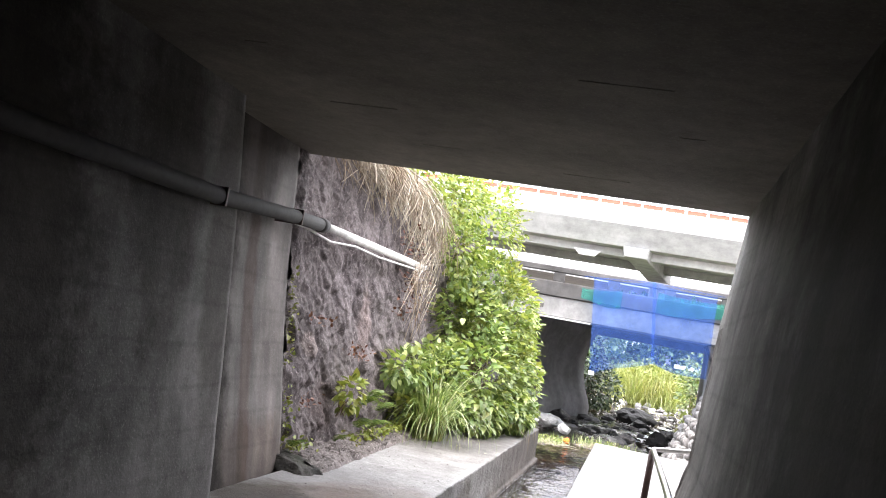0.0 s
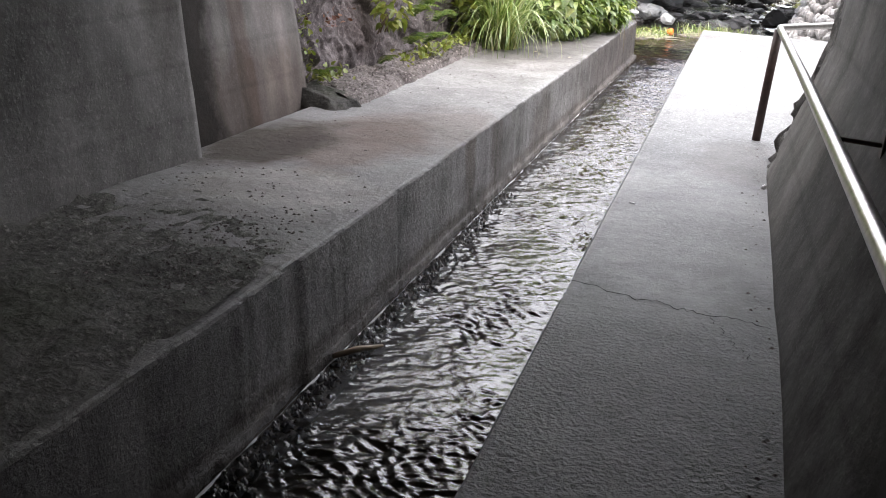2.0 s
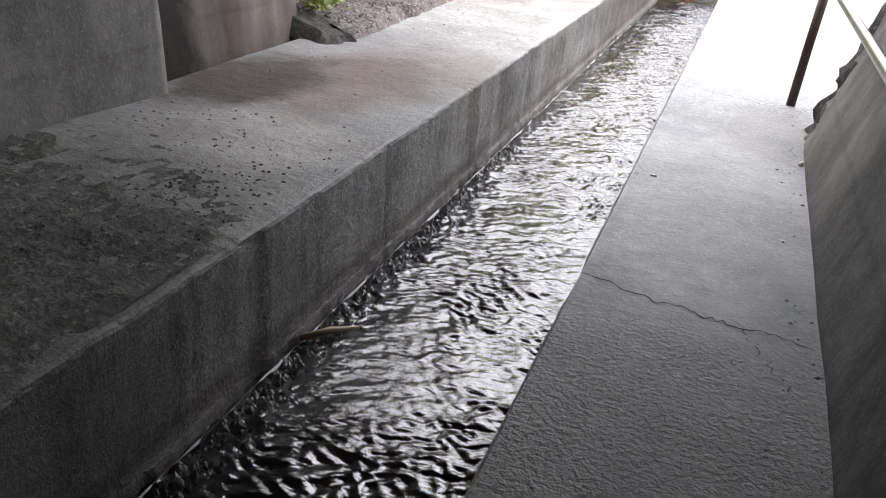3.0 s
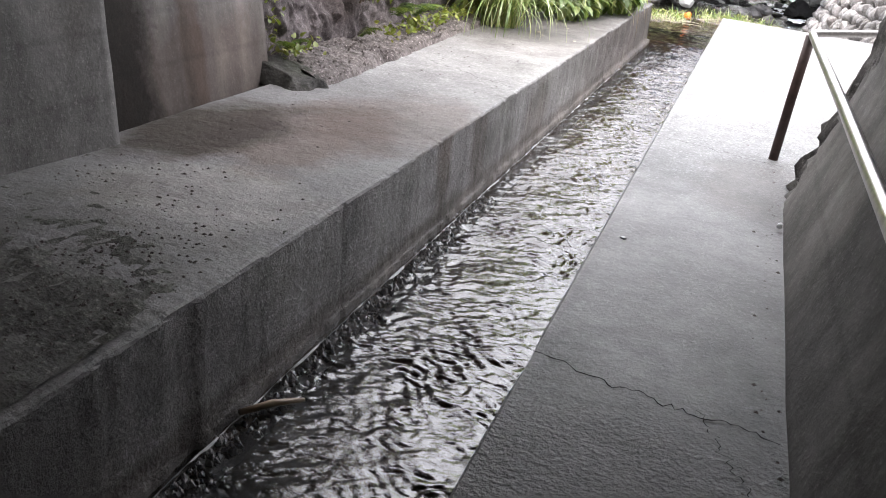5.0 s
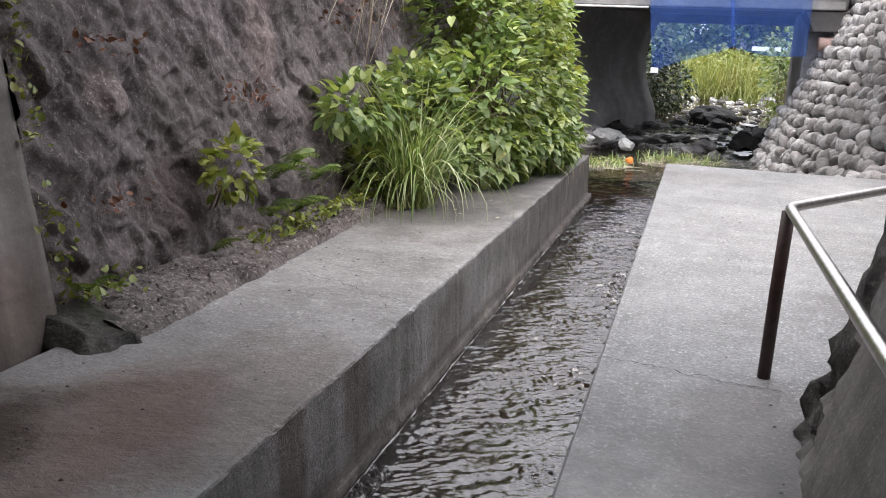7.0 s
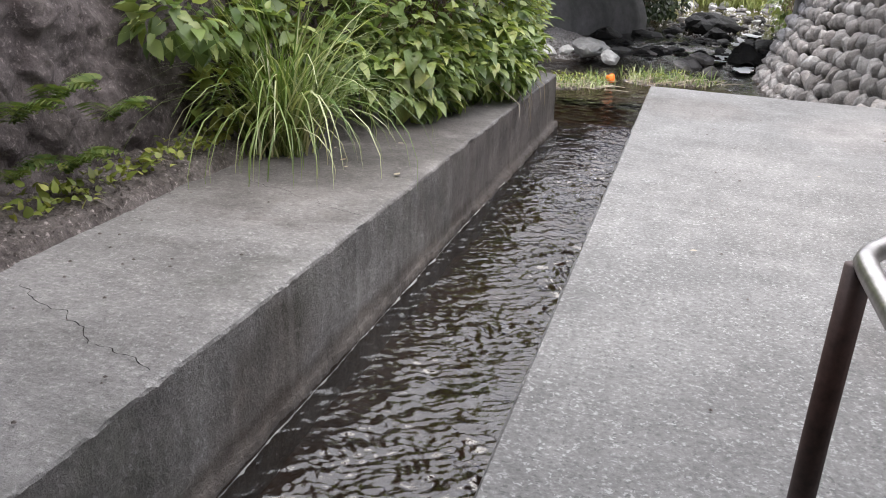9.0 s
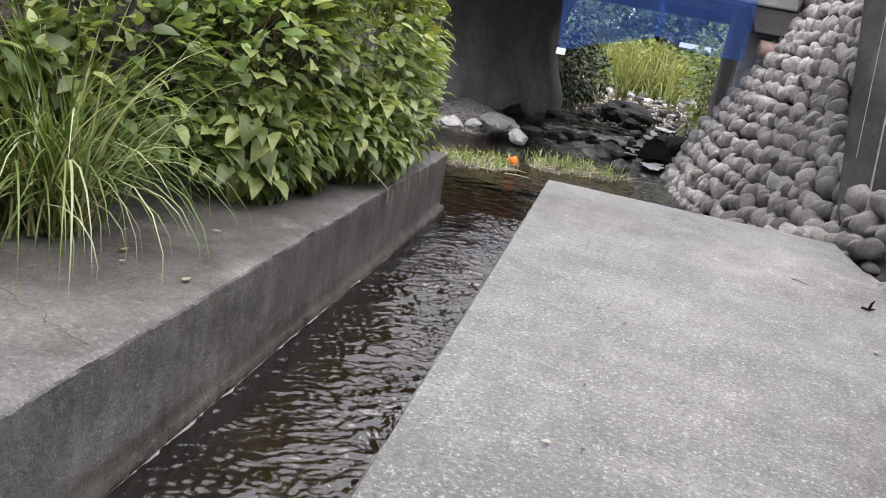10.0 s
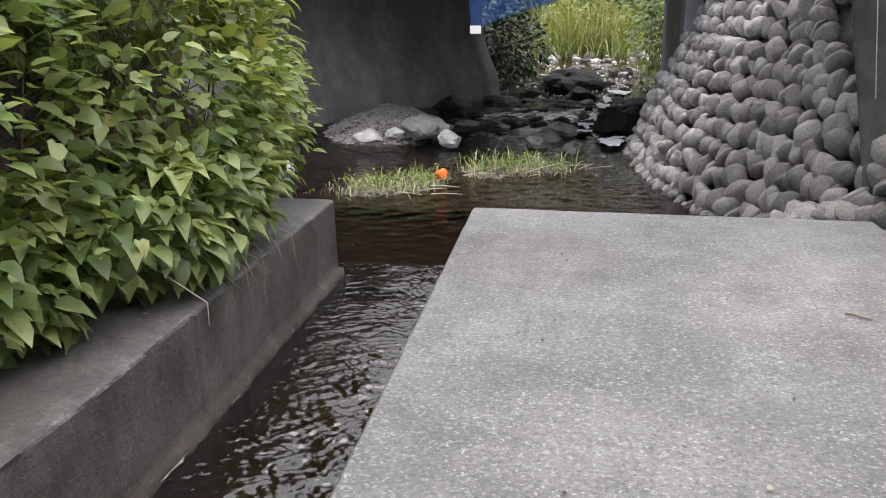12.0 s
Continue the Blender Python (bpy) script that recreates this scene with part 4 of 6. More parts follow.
conduit()


# ---- near bridge with the net ----
def bridge():
    ob = root("road_bridge", 0, 20, 0)
    girder = part("girder", box(-16, 2.75, 19.5, 20.3, 2.36, 2.88, 0.03), M_BRIDGE, ob, "stained pale concrete edge girder")
    # Soffit and far girder take the darker concrete, standing in for shade.
    part("deck", box(-16, 3.2, 20.3, 26.4, 2.5, 2.95), M_BRIDGEDARK, ob, "concrete deck soffit, its shade put into the colour")
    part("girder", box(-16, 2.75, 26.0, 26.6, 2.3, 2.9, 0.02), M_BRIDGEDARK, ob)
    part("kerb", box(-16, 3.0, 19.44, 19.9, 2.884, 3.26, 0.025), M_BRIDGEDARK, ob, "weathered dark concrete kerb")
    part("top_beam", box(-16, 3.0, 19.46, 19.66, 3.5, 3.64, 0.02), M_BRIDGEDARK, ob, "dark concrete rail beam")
    for k in range(-10, 3):
        x = 1.02 + 1.37 * k
        part("baluster", box(x - 0.14, x + 0.14, 19.48, 19.64, 3.262, 3.498, 0.012), M_BRIDGEDARK, ob)
    part("drain_pipe", tube(bmesh.new(), [(-14, 19.44, 2.33), (-2.5, 19.44, 2.345), (-0.75, 19.45, 2.34)], 0.02, 8), M_WHITEPIPE, ob, "thin white pipe under the girder", True)
    # faded marks on the girder: plain bars
    for x in (-2.3, -2.16, -2.03):
        part("marking", box(x - 0.045, x + 0.045, 19.494, 19.499, 2.56, 2.66), M_MORTAR, girder, "faded dark painted mark")
    part("girder_end", tube(bmesh.new(), [(2.1, 19.78, 2.62), (2.78, 19.78, 2.62)], [0.3, 0.3], 16), M_BRIDGE, ob, "rounded weathered concrete girder end", True)
    bm = hexa([(2.25, 19.6, 1.98), (2.75, 19.6, 1.98), (2.75, 20.3, 1.98), (2.25, 20.3, 1.98)], [(2.08, 19.55, 2.34), (2.85, 19.55, 2.34), (2.85, 20.4, 2.34), (2.08, 20.4, 2.34)], 0.015)
    part("bearing_block", bm, M_BRIDGEDARK, ob, "dark tapered concrete bearing block")
    part("side_pipe", tube(bmesh.new(), [(2.38, 19.7, 1.76), (3.4, 19.9, 1.76)], 0.13, 14), plain("reddish_pipe", (0.3, 0.2, 0.17), 0.6), ob, "faded reddish pipe stub", True)
    # left abutment: a hollow-curved face running back on the skew
    def face(i, j):
        u, z = j / 23, -0.9 + 3.4 * i / 15
        h = max(0, min(1, (z - 0.1) / 2.25))
        back = 0.4 * max(0.0, math.sin(math.pi * h)) ** 0.9 - 0.12 * (1 - min(1.0, h * 1.6)) ** 1.6
        ux, uy = 0.78, -0.62
        return (-5.6 + 4.8 * u - back * ux * 0.9, 19.7 + 5.8 * u - back * uy * 0.2, z)
    verts, faces = sheet(16, 24, face)
    k = len(verts)
    for i in range(16):
        x, y, z = verts[23 * 16 + i]
        verts.append((x - 2.5, y + 1.2, z))
    faces += [(23 * 16 + i, 23 * 16 + i + 1, k + i + 1, k + i) for i in range(15)]
    for i in range(16):
        verts.append((-12.0, 19.7, verts[i][2]))
    faces += [(i, i + 1, k + 16 + i + 1, k + 16 + i) for i in range(15)]
    solid("left_abutment", verts, faces, M_PIER, ob, "smooth dark concave concrete abutment", True)
    part("right_abutment", hexa([(2.2, 20.4, -1), (6, 20.4, -1), (6, 26.4, -1), (2.5, 26.4, -1)], [(2.2, 20.4, 2.5), (6, 20.4, 2.5), (6, 26.4, 2.5), (2.5, 26.4, 2.5)], 0.03), M_PIER, ob, "dark concrete abutment beside the stone slope")
    return tagged(ob, "weathered concrete road bridge with a slotted parapet", "bridge")


bridge()


def net_panel(parent, x0, x1, top, low, name, mat, y=19.3, seed=0.0, label="", shift=(0.0, 0.0)):
    nx, nz = 30, 36

    def place(i, j):
        u, w = i / (nx - 1), j / (nz - 1)
        zt = top[0] + (top[1] - top[0]) * u - 0.05 * math.sin(math.pi * u)
        zb = low[0] + (low[1] - low[0]) * u + 0.04 * math.sin(5 * u + seed)
        x = x0 + (x1 - x0) * u + 0.02 * w * math.sin(6 * u + seed) + w * (shift[0] + (shift[1] - shift[0]) * u) 
        return (x, y + 0.035 * math.sin(16 * u + seed + 2 * w) * (0.3 + w) + 0.02 * fbm(u * 4, w * 3, seed), zt + (zb - zt) * w)

    verts, faces = sheet(nx, nz, place)
    return solid(name, verts, faces, mat, parent, label, True)


def net():
    ob = root("mesh_net", 0.65, 19.3, 3.6)
    first = net_panel(ob, -0.84, 0.66, (3.5, 3.62), (1.12, 1.7), "panel", M_NETBLUE, 19.3, 0.4, "sheer blue mesh, hanging in folds", (0.25, 0.24))
    net_panel(ob, 0.58, 2.14, (3.62, 3.52), (1.62, 1.5), "panel", M_NETBLUE, 19.33, 2.1, "sheer blue mesh, hanging in folds", (0.24, 0.0))
    net_panel(ob, -1.1, -0.1, (3.2, 3.3), (2.9, 2.84), "band", M_NETGREEN, 19.36, 1.1, "sheer green mesh strip")
    net_panel(ob, 0.75, 2.32, (3.4, 3.36), (2.9, 2.95), "band", M_NETGREEN, 19.37, 3.1, "sheer green mesh strip")
    part("tag", box(-0.6, -0.46, 19.26, 19.275, 1.12, 1.22), M_WHITE, first, "small white tag")
    part("cord", tube(bmesh.new(), [(-1.1, 19.42, 3.5), (-0.2, 19.38, 3.55), (0.6, 19.37, 3.62), (1.5, 19.38, 3.57), (2.3, 19.42, 3.55)], 0.008, 5), M_NETBLUE, ob, "", True)
    return tagged(ob, "blue and green safety netting hung from the bridge parapet", "net")


net()


# ---- viaduct behind ----
def viaduct():
    ob = root("viaduct", 0, 44, 0)
    part("deck", hexa([(-60, 42.3, 7.35), (60, 42.3, 7.35), (60, 51, 7.35), (-60, 51, 7.35)], [(-60, 41.4, 8.35), (60, 41.4, 8.35), (60, 52, 8.35), (-60, 52, 8.35)]), M_VIADUCT, ob, "pale concrete road deck")
    part("beam", box(-60, 60, 43.4, 44.2, 6.95, 7.34), M_VIADUCT, ob)
    part("beam", box(-60, 60, 48.4, 49.2, 6.95, 7.34), M_VIADUCT, ob)
    wall = part("parapet", box(-60, 60, 41.4, 41.7, 8.354, 9.25), M_PARAPET, ob, "white parapet wall")
    part("top_rail", box(-60, 60, 41.45, 41.6, 9.52, 9.62), M_PARAPET, ob)
    for k in range(-26, 16):
        x = -4.7 + 1.06 * k
        part("rail_post", box(x - 0.05, x + 0.05, 41.45, 41.6, 9.254, 9.518), M_PARAPET, ob)
        part("panel_joint", box(x - 0.015, x + 0.015, 41.392, 41.398, 8.4, 9.2), M_VIADUCT, wall)
        part("red_panel", box(x + 0.06, x + 1.0, 41.5, 41.54, 9.3, 9.5), M_RED, ob, "red-brown rail panel")
    part("pier_cap", hexa([(-1.0, 42.2, 6.85), (0.15, 42.2, 6.85), (1.7, 52, 6.6), (0.5, 52, 6.6)], [(-1.1, 42.0, 7.345), (0.2, 42.0, 7.345), (1.7, 52, 7.345), (0.5, 52, 7.345)], 0.05), M_VIADUCT, ob, "tapered concrete pier cap")
    part("pier", tube(bmesh.new(), [(1.2, 49.5, -0.5), (1.2, 49.5, 6.45)], 0.7, 20), M_VIADUCT, ob, "round concrete pier", True)
    part("deck", box(-60, 60, 56, 63, 6.6, 7.4), M_VIADUCT, ob, "second carriageway deck")
    bm = hexa([(-3.3, 43.0, 6.7), (-2.5, 43.0, 6.7), (-2.5, 43.3, 6.7), (-3.3, 43.3, 6.7)], [(-3.6, 43.0, 7.0), (-2.2, 43.0, 7.0), (-2.2, 43.3, 7.0), (-3.6, 43.3, 7.0)])
    part("hanger_box", bm, M_PARAPET, ob, "pale box under the deck")
    return tagged(ob, "raised concrete viaduct with white parapet and red-brown rail", "viaduct")


viaduct()


# ---- right bank: dark wing wall and masonry ----
def wing_wall():
    bm = hexa([(2.84, 14.45, 0.1), (4.6, 13.2, 0.1), (5.4, 14.6, 0.1), (3.4, 16.2, 0.1)], [(2.42, 15.0, 3.5), (4.6, 13.7, 3.5), (5.4, 15.2, 3.5), (3.2, 16.7, 3.5)], 0.03)
    ob = part("wing_wall", bm, M_WING)
    for x, w, a, b in ((3.06, 0.014, 0.42, 2.9), (2.9, 0.006, 0.8, 2.2)):
        def at(z, dx):
            h = (z - 0.1) / 3.4
            xx = x + dx - 0.2 * h
            f = (xx - (2.84 - 0.42 * h)) / (1.76 + 0.42 * h)
            return (xx, 14.45 + 0.55 * h - f * (1.25 + 0.05 * h) - 0.006, z)
        zs = [a + (b - a) * k / 14 for k in range(15)]
        verts = [p for z in zs for p in (at(z, -w * (0.5 + 0.5 * abs(noise.noise((z * 3, x, 0))))), at(z, w * (0.4 + 0.6 * abs(noise.noise((z * 4, x, 5))))))]
        solid("lime_streak", verts, [(2 * k, 2 * k + 1, 2 * k + 3, 2 * k + 2) for k in range(14)], M_STREAK, ob, "white lime run down the concrete")
    return tagged(ob, "dark weathered concrete wing wall with white lime streaks", "wall", kind="structure")


wing_wall()
tagged(part("masonry_backing", hexa([(3.42, 5.6, -0.9), (4.0, 5.6, -0.9), (4.0, 13.6, -0.9), (3.42, 13.6, -0.9)], [(3.86, 5.6, 3.1), (4.5, 5.6, 3.1), (4.5, 11.8, 3.1), (3.86, 11.8, 3.1)]), M_MORTAR), "dark mortar backing of the bank wall", "wall", kind="structure")
tagged(part("wall_return", box(2.1, 3.9, 5.0, 5.6, -0.2, 3.6), M_WALL), "plain concrete wall beside the tunnel mouth", "wall", kind="structure")


def foot_x(y):
    pts = [(13.2, 3.0), (14.1, 2.64), (15.7, 2.26), (17.2, 1.92), (18.4, 1.66), (20.6, 1.58)]
    for (a, xa), (b, xb) in zip(pts, pts[1:]):
        if y <= b:
            return xa + (xb - xa) * (y - a) / (b - a)
    return pts[-1][1]


def slope_point(y, s):
    """A place on the pitched slope, s metres up it from the foot."""
    return Vector((foot_x(y) + 0.41 * s, y, -0.62 + 0.9 * s))


v, f = sheet(20, 30, lambda i, j: slope_point(13.3 + 7.3 * j / 29, 4.9 * i / 19) + Vector((0.12, 0, -0.05)))
revetment = tagged(solid("stone_slope", v, f, M_MORTAR, None, "", True), "steep bank pitched with rounded grey river stones in rows", "stone wall", kind="structure")


# ---- stream rocks ----
ROCKS = [lumpy_mesh("rock_shape", 40 + k, fl, 0.5, 3, 12) for k, fl in enumerate(((1, 0.8, 0.5), (1, 0.7, 0.7), (0.9, 1, 0.45), (1, 0.9, 0.6), (0.8, 1, 0.7)))]


def rock(x, y, z, size, mat, label, k, turn=0.0, squash=1.0, category="rock"):
    me = ROCKS[k % 5].copy()
    me.polygons.foreach_set("use_smooth", [False] * len(me.polygons))
    ob = link("rock", me, mat)
    ob.matrix_basis = Matrix.LocRotScale((x, y, z), Euler((0.1, 0.05, turn)), (size, size, size * squash))
    return tagged(ob, label, category, "rocks in the stream")


for x, y, z, s, mat, label, k, turn in (
        (-2.15, 20.0, -0.33, 0.26, M_PALEROCK, "flat pale rock lying on the gravel bar", 2, 0.2),
        (-1.45, 20.6, -0.27, 0.4, M_MIDROCK, "large rounded grey rock on the gravel bar", 0, 0.6),
        (-1.0, 20.2, -0.38, 0.2, M_PALEROCK, "pale wedge-shaped rock at the water's edge", 3, 1.0),
        (-1.8, 20.1, -0.3, 0.14, M_PALEROCK, "small pale rock on the gravel bar", 1, 0.4),
        (0.35, 21.3, -0.5, 0.34, M_ROCK, "grey rock half under water", 2, 0.1),
        (0.6, 21.6, -0.42, 0.3, M_ROCK, "grey rock half under water", 0, 1.2),
        (0.25, 20.6, -0.5, 0.2, M_ROCK, "grey rock half under water", 3, 2.2),
        (0.75, 20.2, -0.5, 0.18, M_ROCK, "small grey rock in the stream", 4, 2.0),
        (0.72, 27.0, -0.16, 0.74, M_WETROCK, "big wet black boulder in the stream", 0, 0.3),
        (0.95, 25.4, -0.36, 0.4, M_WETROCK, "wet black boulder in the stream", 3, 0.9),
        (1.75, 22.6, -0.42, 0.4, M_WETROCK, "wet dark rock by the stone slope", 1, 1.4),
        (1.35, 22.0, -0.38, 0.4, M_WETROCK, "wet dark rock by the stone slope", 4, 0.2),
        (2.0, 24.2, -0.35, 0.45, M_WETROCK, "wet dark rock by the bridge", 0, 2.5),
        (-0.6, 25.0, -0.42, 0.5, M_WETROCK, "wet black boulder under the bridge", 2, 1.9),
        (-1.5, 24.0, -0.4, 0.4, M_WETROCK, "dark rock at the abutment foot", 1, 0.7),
        (-2.45, 16.2, -0.2, 0.38, M_PALEROCK, "grey broken block under the bushes", 1, 0.5),
        (-2.6, 15.2, -0.3, 0.5, M_ROCK, "grey rock under the bushes", 3, 1.6)):
    rock(x, y, z, s, mat, label, k, turn)
rng = random.Random(21)
for k in range(230):
    y = 22 + 22 * rng.random() ** 1.3
    x = 1.2 + 0.055 * (y - 22) + rng.gauss(0, 0.8 + 0.06 * (y - 22))
    if y < 26 and (x < -0.3 or x > 2.0 or rng.random() < 0.4):
        continue
    s = rng.uniform(0.07, 0.2) * (1 + 0.006 * (y - 22))
    far = y > 27.5
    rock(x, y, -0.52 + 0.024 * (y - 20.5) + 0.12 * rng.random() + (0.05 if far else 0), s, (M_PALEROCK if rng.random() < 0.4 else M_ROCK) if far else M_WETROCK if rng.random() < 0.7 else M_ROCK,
         "pale dry rock in the stony stream bed" if far else "dark rock in the rapids", k, rng.uniform(0, 6), rng.uniform(0.7, 1.1))

# low dark rocks crowding the rapids under the bridge
for k in range(64):
    y = rng.uniform(21.6, 26.5)
    x = rng.gauss(0.5 - 0.1 * (y - 22), 0.75)
    if x > 1.9:
        continue
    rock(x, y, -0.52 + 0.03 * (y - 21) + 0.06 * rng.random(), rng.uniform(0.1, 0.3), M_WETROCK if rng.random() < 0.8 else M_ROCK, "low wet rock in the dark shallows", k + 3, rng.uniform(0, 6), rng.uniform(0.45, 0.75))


def gravel():
    rng = random.Random(9)
    verts, faces = [], []
    for _ in range(4200):
        x, y = rng.gauss(-2.1, 0.75), rng.gauss(21.5, 0.9)
        z = bed(x, y)
        if z < -0.52:
            continue
        r = rng.uniform(0.02, 0.055)
        k = len(verts)
        a = rng.uniform(0, 6)
        c, s = math.cos(a) * r, math.sin(a) * r
        verts += [(x + c, y + s, z), (x - s, y + c * 0.8, z), (x - c, y - s, z), (x + s, y - c * 0.8, z), (x + c * 0.3, y + s * 0.3, z + r * 0.8)]
        faces += [(k + i, k + (i + 1) % 4, k + 4) for i in range(4)]
    ob = solid("gravel", verts, faces, M_STONE, None, "", True)
    return tagged(ob, "loose grey gravel on the bar by the abutment", "gravel", kind="stuff")


gravel()


# Flat white patches: some foam, some sky reflection painted onto the stream.
def foam(x, y, z, a, b, seed):
    n = 48
    verts = [(x, y, z + 0.012)]
    for k in range(n):
        t = 2 * math.pi * k / n
        r = 1 + 0.6 * fbm(math.cos(t) * 1.3, math.sin(t) * 1.3, seed) + 0.35 * noise.noise((math.cos(t) * 5, math.sin(t) * 5, seed))
        verts.append((x + a * r * math.cos(t), y + b * r * math.sin(t), z + 0.02 * fbm(t, seed, 1.0)))
    ob = solid("white_water", verts, [(0, 1 + k, 1 + (k + 1) % n) for k in range(n)], M_FOAM_GLINT, None, "", True)
    return tagged(ob, "white patch between the rocks for foam and painted sky glint", "foam")


for k, (x, y, z, a, b) in enumerate(((1.32, 20.9, -0.47, 0.2, 0.4), (0.95, 22.4, -0.4, 0.16, 0.35),  (1.1, 22.9, -0.36, 0.09, 0.5), (0.98, 22.0, -0.41, 0.05, 0.35), (1.45, 21.3, -0.47, 0.1, 0.12), (1.4, 25.2, -0.29, 0.1, 0.6), (0.75, 21.6, -0.42, 0.24, 0.25), (1.3, 24.2, -0.31, 0.14, 0.4), (1.7, 26.4, -0.26, 0.2, 0.5))):
    foam(x, y, z, a, b, 3.0 + k)


rng = random.Random(27)
# Small white patches standing in for sky glints along the far stream.
for k in range(22):
    y = 23.5 + 13 * rng.random()
    foam(1.2 + 0.07 * (y - 22) + rng.gauss(0, 0.45), y, -0.5 + 0.024 * (y - 20.5) + 0.05, rng.uniform(0.06, 0.16), rng.uniform(0.12, 0.35), 20.0 + k)


def pebbles():
    rng = random.Random(91)
    verts, faces = [], []
    for _ in range(2600):
        y = 25.5 + 20 * rng.random() ** 1.4
        x = 1.2 + 0.055 * (y - 22) + rng.gauss(0, 1.0 + 0.06 * (y - 22))
        if y < 27 and x < 0:
            continue
        z, r, k, a = max(bed(x, y), -0.5 + 0.024 * (y - 20.5)), rng.uniform(0.05, 0.13), len(verts), rng.uniform(0, 6)
        c, s = math.cos(a) * r, math.sin(a) * r
        verts += [(x + c, y + s, z - 0.02), (x - s, y + c * 0.8, z - 0.02), (x - c, y - s, z - 0.02), (x + s, y - c * 0.8, z - 0.02), (x + c * 0.3, y + s * 0.3, z + r * 0.75)]
        faces += [(k + i, k + (i + 1) % 4, k + 4) for i in range(4)]
    return tagged(solid("pebbles", verts, faces, M_PALEROCK, None, "", True), "pale dry cobbles filling the stream bed beyond the bridge", "cobbles", kind="stuff")


pebbles()


# ---- plants ----
def stems(parent, feet, tips, rng, r=0.008, name="branching", mat=None):
    bm = bmesh.new()
    for a, b in zip(feet, tips):
        a, b = Vector(a), Vector(b)
        m = (a + b) / 2 + Vector((rng.gauss(0, 0.08), rng.gauss(0, 0.08), 0.15 * (b - a).length))
        tube(bm, [a, (a + m) / 2 + Vector((0, 0, 0.03)), m, (m + b) / 2, b], [r, r, r * 0.8, r * 0.6, r * 0.35], 5, False)
    return tagged(part(name, bm, mat or M_BARK, parent, "", True), kind="stuff")


def bush(name, base, blobs, count, size, seed, mat, label, keep=lambda p: True, shoots=0):
    rng = random.Random(seed)
    ob = root(name, *base)
    spots = blob_spots(blobs, count, rng, size, keep)
    # long shoots that stand out of the outline
    for _ in range(shoots):
        p, out, _s = rng.choice(spots)
        d = Vector((0.5 + rng.random(), rng.gauss(-0.2, 0.7), rng.uniform(-0.2, 1.0))).normalized()
        ln = rng.uniform(0.18, 0.42)
        for k in range(9):
            u = (k + 1) / 9
            q = p + d * (ln * u) + Vector((0, 0, -0.25 * ln * u * u))
            if keep(q):
                spots.append((q, Vector((rng.gauss(0, 0.6), rng.gauss(0, 0.6), 0.8)).normalized(), size * rng.uniform(0.7, 1.1) * (0.95 - 0.5 * u)))
    foliage = leaf_cloud("foliage", spots, mat, ob, rng)
    tagged(foliage, kind="stuff")
    tips = [Vector(base).lerp(s[0], 0.72) for s in rng.sample(spots, min(40, max(4, len(spots) // 60)))]
    spread = 0.16 * max(b[4] for b in blobs)
    feet = [(base[0] + rng.gauss(0, 0.5 * spread), base[1] + rng.gauss(0, 2.0 * spread), base[2]) for _ in tips]
    stems(ob, feet, tips, rng)
    return tagged(ob, label, "bush"), spots


LOW = [(-1.8, 10.85, 0.42, 0.42, 0.7, 0.36), (-1.55, 12.3, 0.42, 0.5, 1.1, 0.36), (-1.95, 12.6, 0.95, 0.85, 1.45, 0.95), (-2.42, 8.9, 0.95, 0.3, 0.75, 0.26), (-1.95, 11.2, 0.85, 0.62, 1.0, 0.85), (-2.3, 10.0, 0.75, 0.5, 0.85, 0.62), (-2.0, 13.0, 1.9, 0.75, 1.1, 0.85),
       (-2.25, 11.6, 1.7, 0.6, 1.0, 0.75), (-2.05, 13.6, 1.1, 0.8, 0.9, 1.0), (-2.3, 12.6, 2.5, 0.7, 0.9, 0.55), (-2.2, 14.6, 0.6, 0.8, 0.8, 0.9)]


def clear_of_bench(p):
    """Keeps the leaves off the bench and wall, and leaves hollows between the clumps."""
    return p.z > 0.09 and p.x > -2.75 - 0.1 * p.z and noise.noise(p * 2.1) + 0.6 * noise.noise(p * 4.3) > -0.42


def upstream(p):
    return p.y + 0.35 * noise.noise(p * 1.6) + 0.25 * (p.z - 1.0) < 12.5


low_bush, _ = bush("broadleaf_bush", (-2.35, 11.2, 0.06), LOW, 15000, 0.112, 3, M_LEAF, "dense green heart-leaved bush overhanging the bench", lambda p: clear_of_bench(p) and upstream(p), 90)
bush("pale_bush", (-2.3, 13.2, 0.06), LOW, 16500, 0.098, 6, M_LEAFSUN, "pale green small-leaved bush at the bench end", lambda p: clear_of_bench(p) and not upstream(p), 60)
rng = random.Random(88)
slim_plant = root("bamboo_grass", -2.1, 14.0, 0.05)
slim_blobs = [(-2.15, 13.75, 1.15, 0.8, 0.85, 1.05), (-2.4, 14.5, 0.7, 0.78, 0.75, 0.95), (-2.2, 13.3, 2.0, 0.75, 1.0, 0.85)]
slim_spots = [q for q in blob_spots(slim_blobs, 2600, rng, 0.15, lambda p: p.z > 0.1 and p.y > 12.9, (0.98, 1.12))]
tagged(leaf_cloud("narrow_leaves", slim_spots, M_LEAFSUN, slim_plant, rng, "", 0.34), kind="stuff")
stems(slim_plant, [(-2.1 + rng.gauss(0, 0.2), 14.0 + rng.gauss(0, 0.4), 0.0) for _ in range(30)], [q[0] for q in rng.sample(slim_spots, 30)], rng, 0.005)
tagged(slim_plant, "pale green narrow-leaved bamboo grass at the bench end", "bamboo grass")
